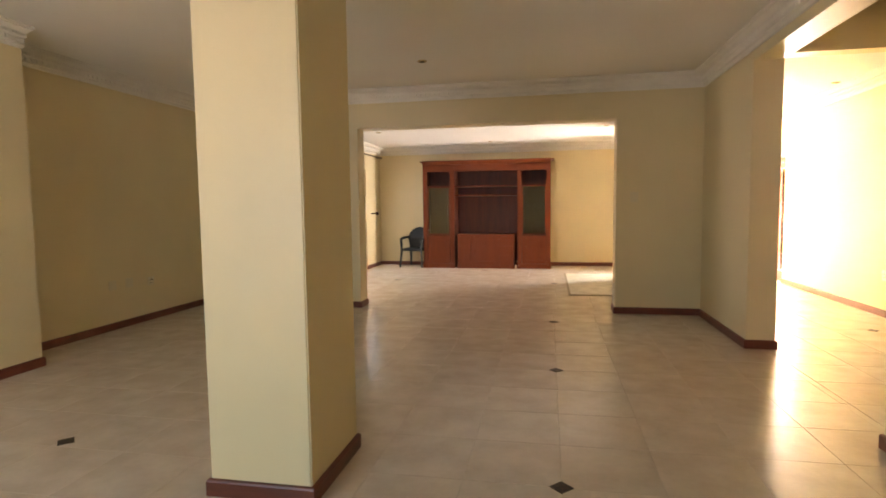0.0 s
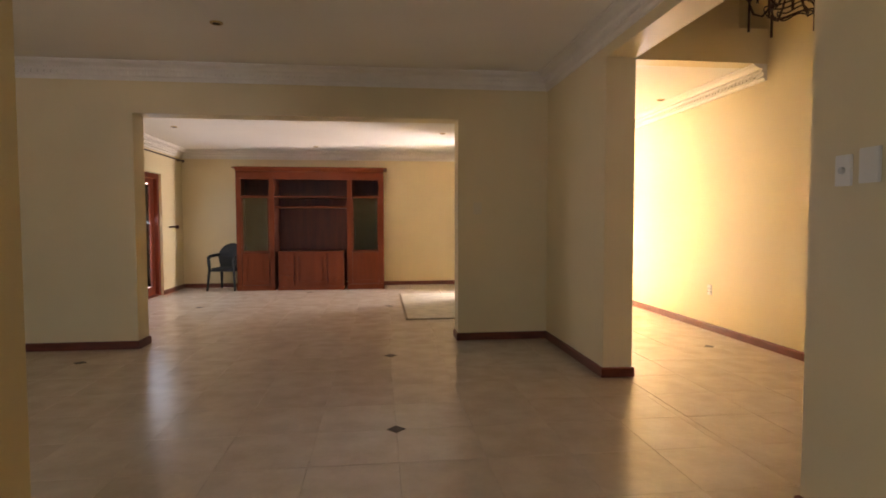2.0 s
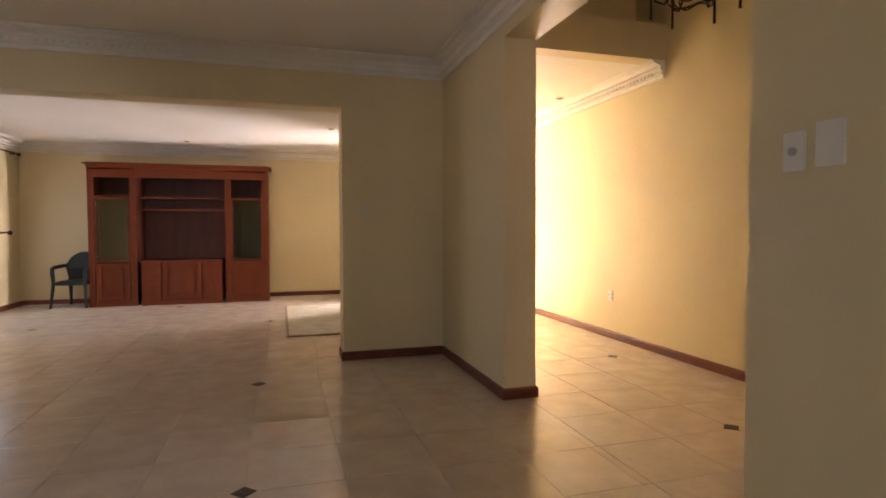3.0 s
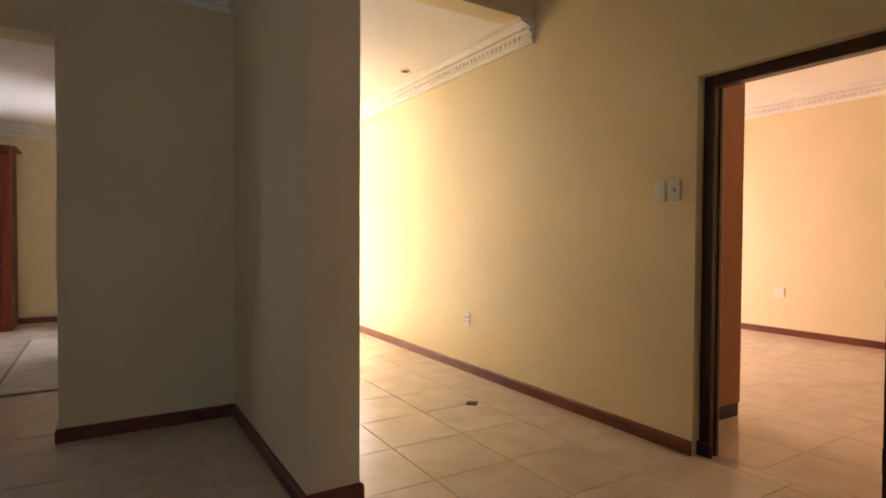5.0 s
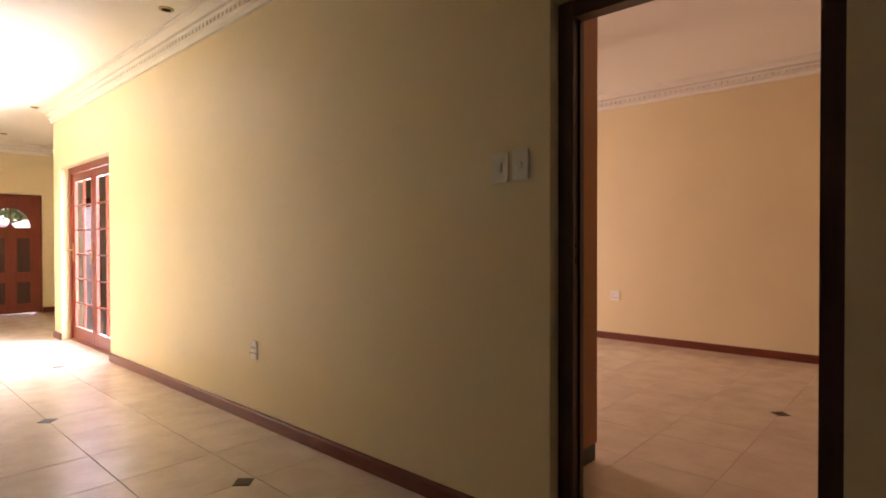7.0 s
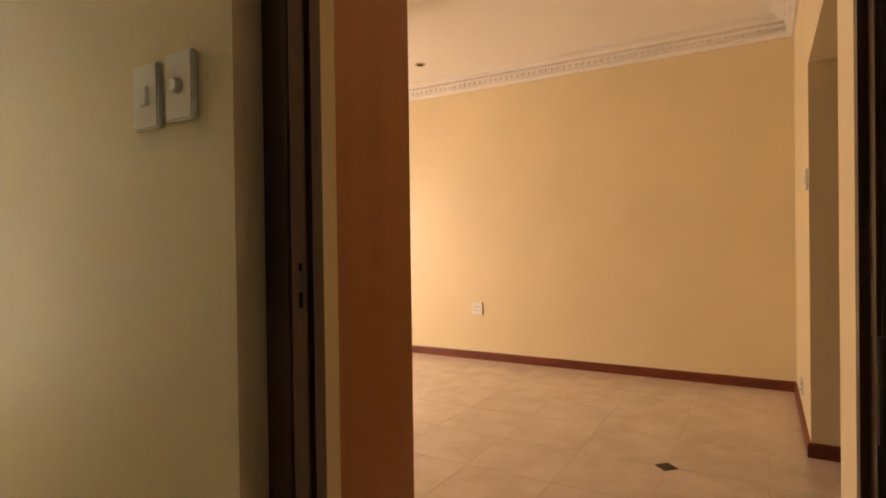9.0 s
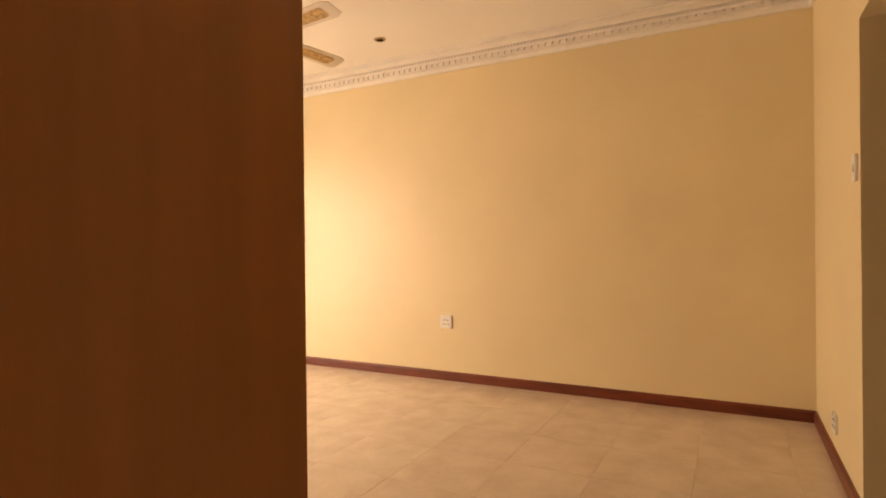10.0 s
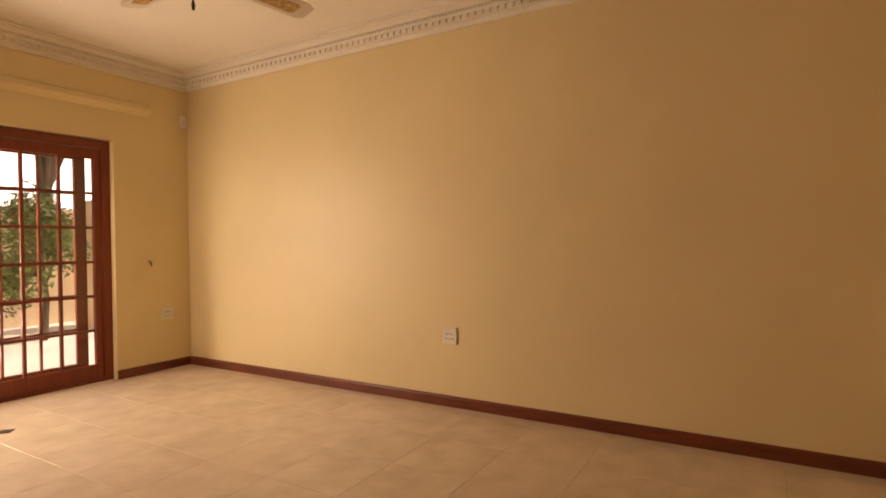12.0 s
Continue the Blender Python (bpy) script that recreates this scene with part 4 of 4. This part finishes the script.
plant("tree", -15.0, 13.5, 0.12, (1.6, 1.6, 1.4), 6000, 0.09, (0, 0, 2.2), 9, "leafy garden tree outside the living room", "tree")

car = thing("car", pose(1.25, 24.6, -0.07), "white off-road vehicle with dark blue windows", "car")
side = [(0.0, 0.42), (0.0, 0.95), (0.25, 1.05), (1.15, 1.12), (1.65, 1.70), (2.1, 1.80), (3.9, 1.80), (4.25, 1.70), (4.35, 1.05), (4.35, 0.42)]
part("body", extrude_plan(bmesh.new(), side, 1.75), M_CARW, car)
for x0, x1 in ((1.45, 2.35), (2.45, 3.25), (3.35, 4.15)):
    part("side_window", boxes((x0 + (0.15 if x0 < 2 else 0), -0.006, 1.14, x1, 0.02, 1.62), bevel=0.004), M_CARG, car, "dark blue side window")
part("sill_trim", boxes((0.1, -0.02, 0.36, 4.25, 0.05, 0.46), bevel=0.01), M_RUBBER, car)
for x in (0.85, 3.45):
    for y in (-0.02, 1.60):
        w = part("wheel", lathe([(0.25, -0.10), (0.35, -0.08), (0.36, 0.0), (0.35, 0.08), (0.25, 0.10)], 28, m=Matrix.Translation((x, y + 0.08, 0.36)) @ Matrix.Rotation(radians(90), 4, "X")), M_RUBBER, car, shade=True)
        part("rim", lathe([(0.02, 0.125), (0.06, 0.12), (0.20, 0.105), (0.235, 0.115)], 24, m=Matrix.Translation((x, y + 0.08, 0.36)) @ Matrix.Rotation(radians(90), 4, "X")), M_CARW, w)
    part("wheel_arch", lathe([(0.42, -0.012), (0.46, 0.0), (0.42, 0.012)], 28, m=Matrix.Translation((x, -0.004, 0.40)) @ Matrix.Rotation(radians(90), 4, "X")), M_RUBBER, car)

# ---- floors: single tiles with recessed joints, brown diamond insets at tile corners ----
TS = 0.45
tile_mesh = {}


def tile(w, h):
    key = (round(w, 3), round(h, 3))
    if key not in tile_mesh:
        bm = bmesh.new()
        a, b = w / 2, h / 2
        lo = [bm.verts.new(p) for p in ((-a, -b, -0.008), (a, -b, -0.008), (a, b, -0.008), (-a, b, -0.008))]
        md = [bm.verts.new(p) for p in ((-a, -b, -0.0015), (a, -b, -0.0015), (a, b, -0.0015), (-a, b, -0.0015))]
        c = 0.001
        up = [bm.verts.new(p) for p in ((-a + c, -b + c, 0), (a - c, -b + c, 0), (a - c, b - c, 0), (-a + c, b - c, 0))]
        for p, q in ((lo, md), (md, up)):
            for i in range(4):
                bm.faces.new((p[i], p[(i + 1) % 4], q[(i + 1) % 4], q[i]))
        bm.faces.new(up)
        me = bpy.data.meshes.new("tile")
        bm.to_mesh(me)
        bm.free()
        me.materials.append(M_TILE)
        tile_mesh[key] = me
    return tile_mesh[key]


def floor(name, rects, ox, oy, insets, label, grout, GAP=0.0035, low=-0.003):
    bm = bmesh.new()
    for x0, y0, x1, y1 in rects:
        box(bm, x0, y0, -0.065, x1, y1, low)
    fl = structure(name, bm, grout, label, "floor")
    rnd = random.Random(11)
    for x0, y0, x1, y1 in rects:
        for i in range(math.floor((x0 - ox) / TS), math.ceil((x1 - ox) / TS)):
            for j in range(math.floor((y0 - oy) / TS), math.ceil((y1 - oy) / TS)):
                xa, xb = max(x0, ox + i * TS + GAP / 2), min(x1, ox + (i + 1) * TS - GAP / 2)
                ya, yb = max(y0, oy + j * TS + GAP / 2), min(y1, oy + (j + 1) * TS - GAP / 2)
                if xb - xa < 0.02 or yb - ya < 0.02:
                    continue
                ob = new("tile", tile(xb - xa, yb - ya))
                ob.parent = fl
                ob.location = ((xa + xb) / 2, (ya + yb) / 2, rnd.uniform(-0.0004, 0.0004))
    bm = bmesh.new()
    s = 0.055
    vs = [bm.verts.new((s * c, s * d, z)) for z in (-0.004, 0.0032) for c, d in ((1, 0), (0, 1), (-1, 0), (0, -1))]
    bm.faces.new(vs[4:])
    for i in range(4):
        bm.faces.new((vs[i], vs[(i + 1) % 4], vs[4 + (i + 1) % 4], vs[4 + i]))
    me = bpy.data.meshes.new("inset_tile")
    bm.to_mesh(me)
    bm.free()
    me.materials.append(M_INSET)
    for x, y in insets:
        ob = new("inset_tile", me)
        ob.parent = fl
        ob.location = (x, y, 0)
    return fl


XM = (XA0 + XA1) / 2
floor("floor_dining", [(XL, YS, XM, YD1 - 0.12)], 0.0, 6.0, [(x, y - 1.8 * k) for x, y in ((0.0, 6.0), (-2.67, 6.06)) for k in range(4)], "glossy beige tiled floor with brown diamond insets", M_GROUTL, 0.0026, -0.002)
floor("floor_passage", [(XM, YS, XB1 - 0.12, 11.42), (2.06, 11.42, 4.36, YE + 0.2)], 3.15, 6.0, [(2.70, 4.22), (3.085, 6.0), (2.70, 7.75), (3.15, 9.5), (2.72, 11.25), (3.15, 13.0), (3.15, 2.4)], "glossy beige tiled passage floor with brown diamond insets", M_GROUT)
floor("floor_living", [(XV - 0.2, YD1 - 0.12, XM, YV), (XM, 7.78, 2.06, YV)], 0.04, 9.0, [(0.04, 9.0), (-2.66, 9.2), (-1.31, 10.8)], "glossy beige tiled living room floor", M_GROUTL)
floor("floor_bedroom", [(XB1 - 0.12, YK1 - 0.10, XR, YP1)], 5.93, 4.36, [(5.93, 4.36), (6.04, 8.60)], "glossy beige tiled bedroom floor with brown insets", M_GROUTL, 0.002, -0.0012)
floor("floor_kitchen", [(XB1, 1.2, XR, YK1 - 0.10)], 5.93, 4.36, [], "beige tiled kitchen floor", M_GROUTL)
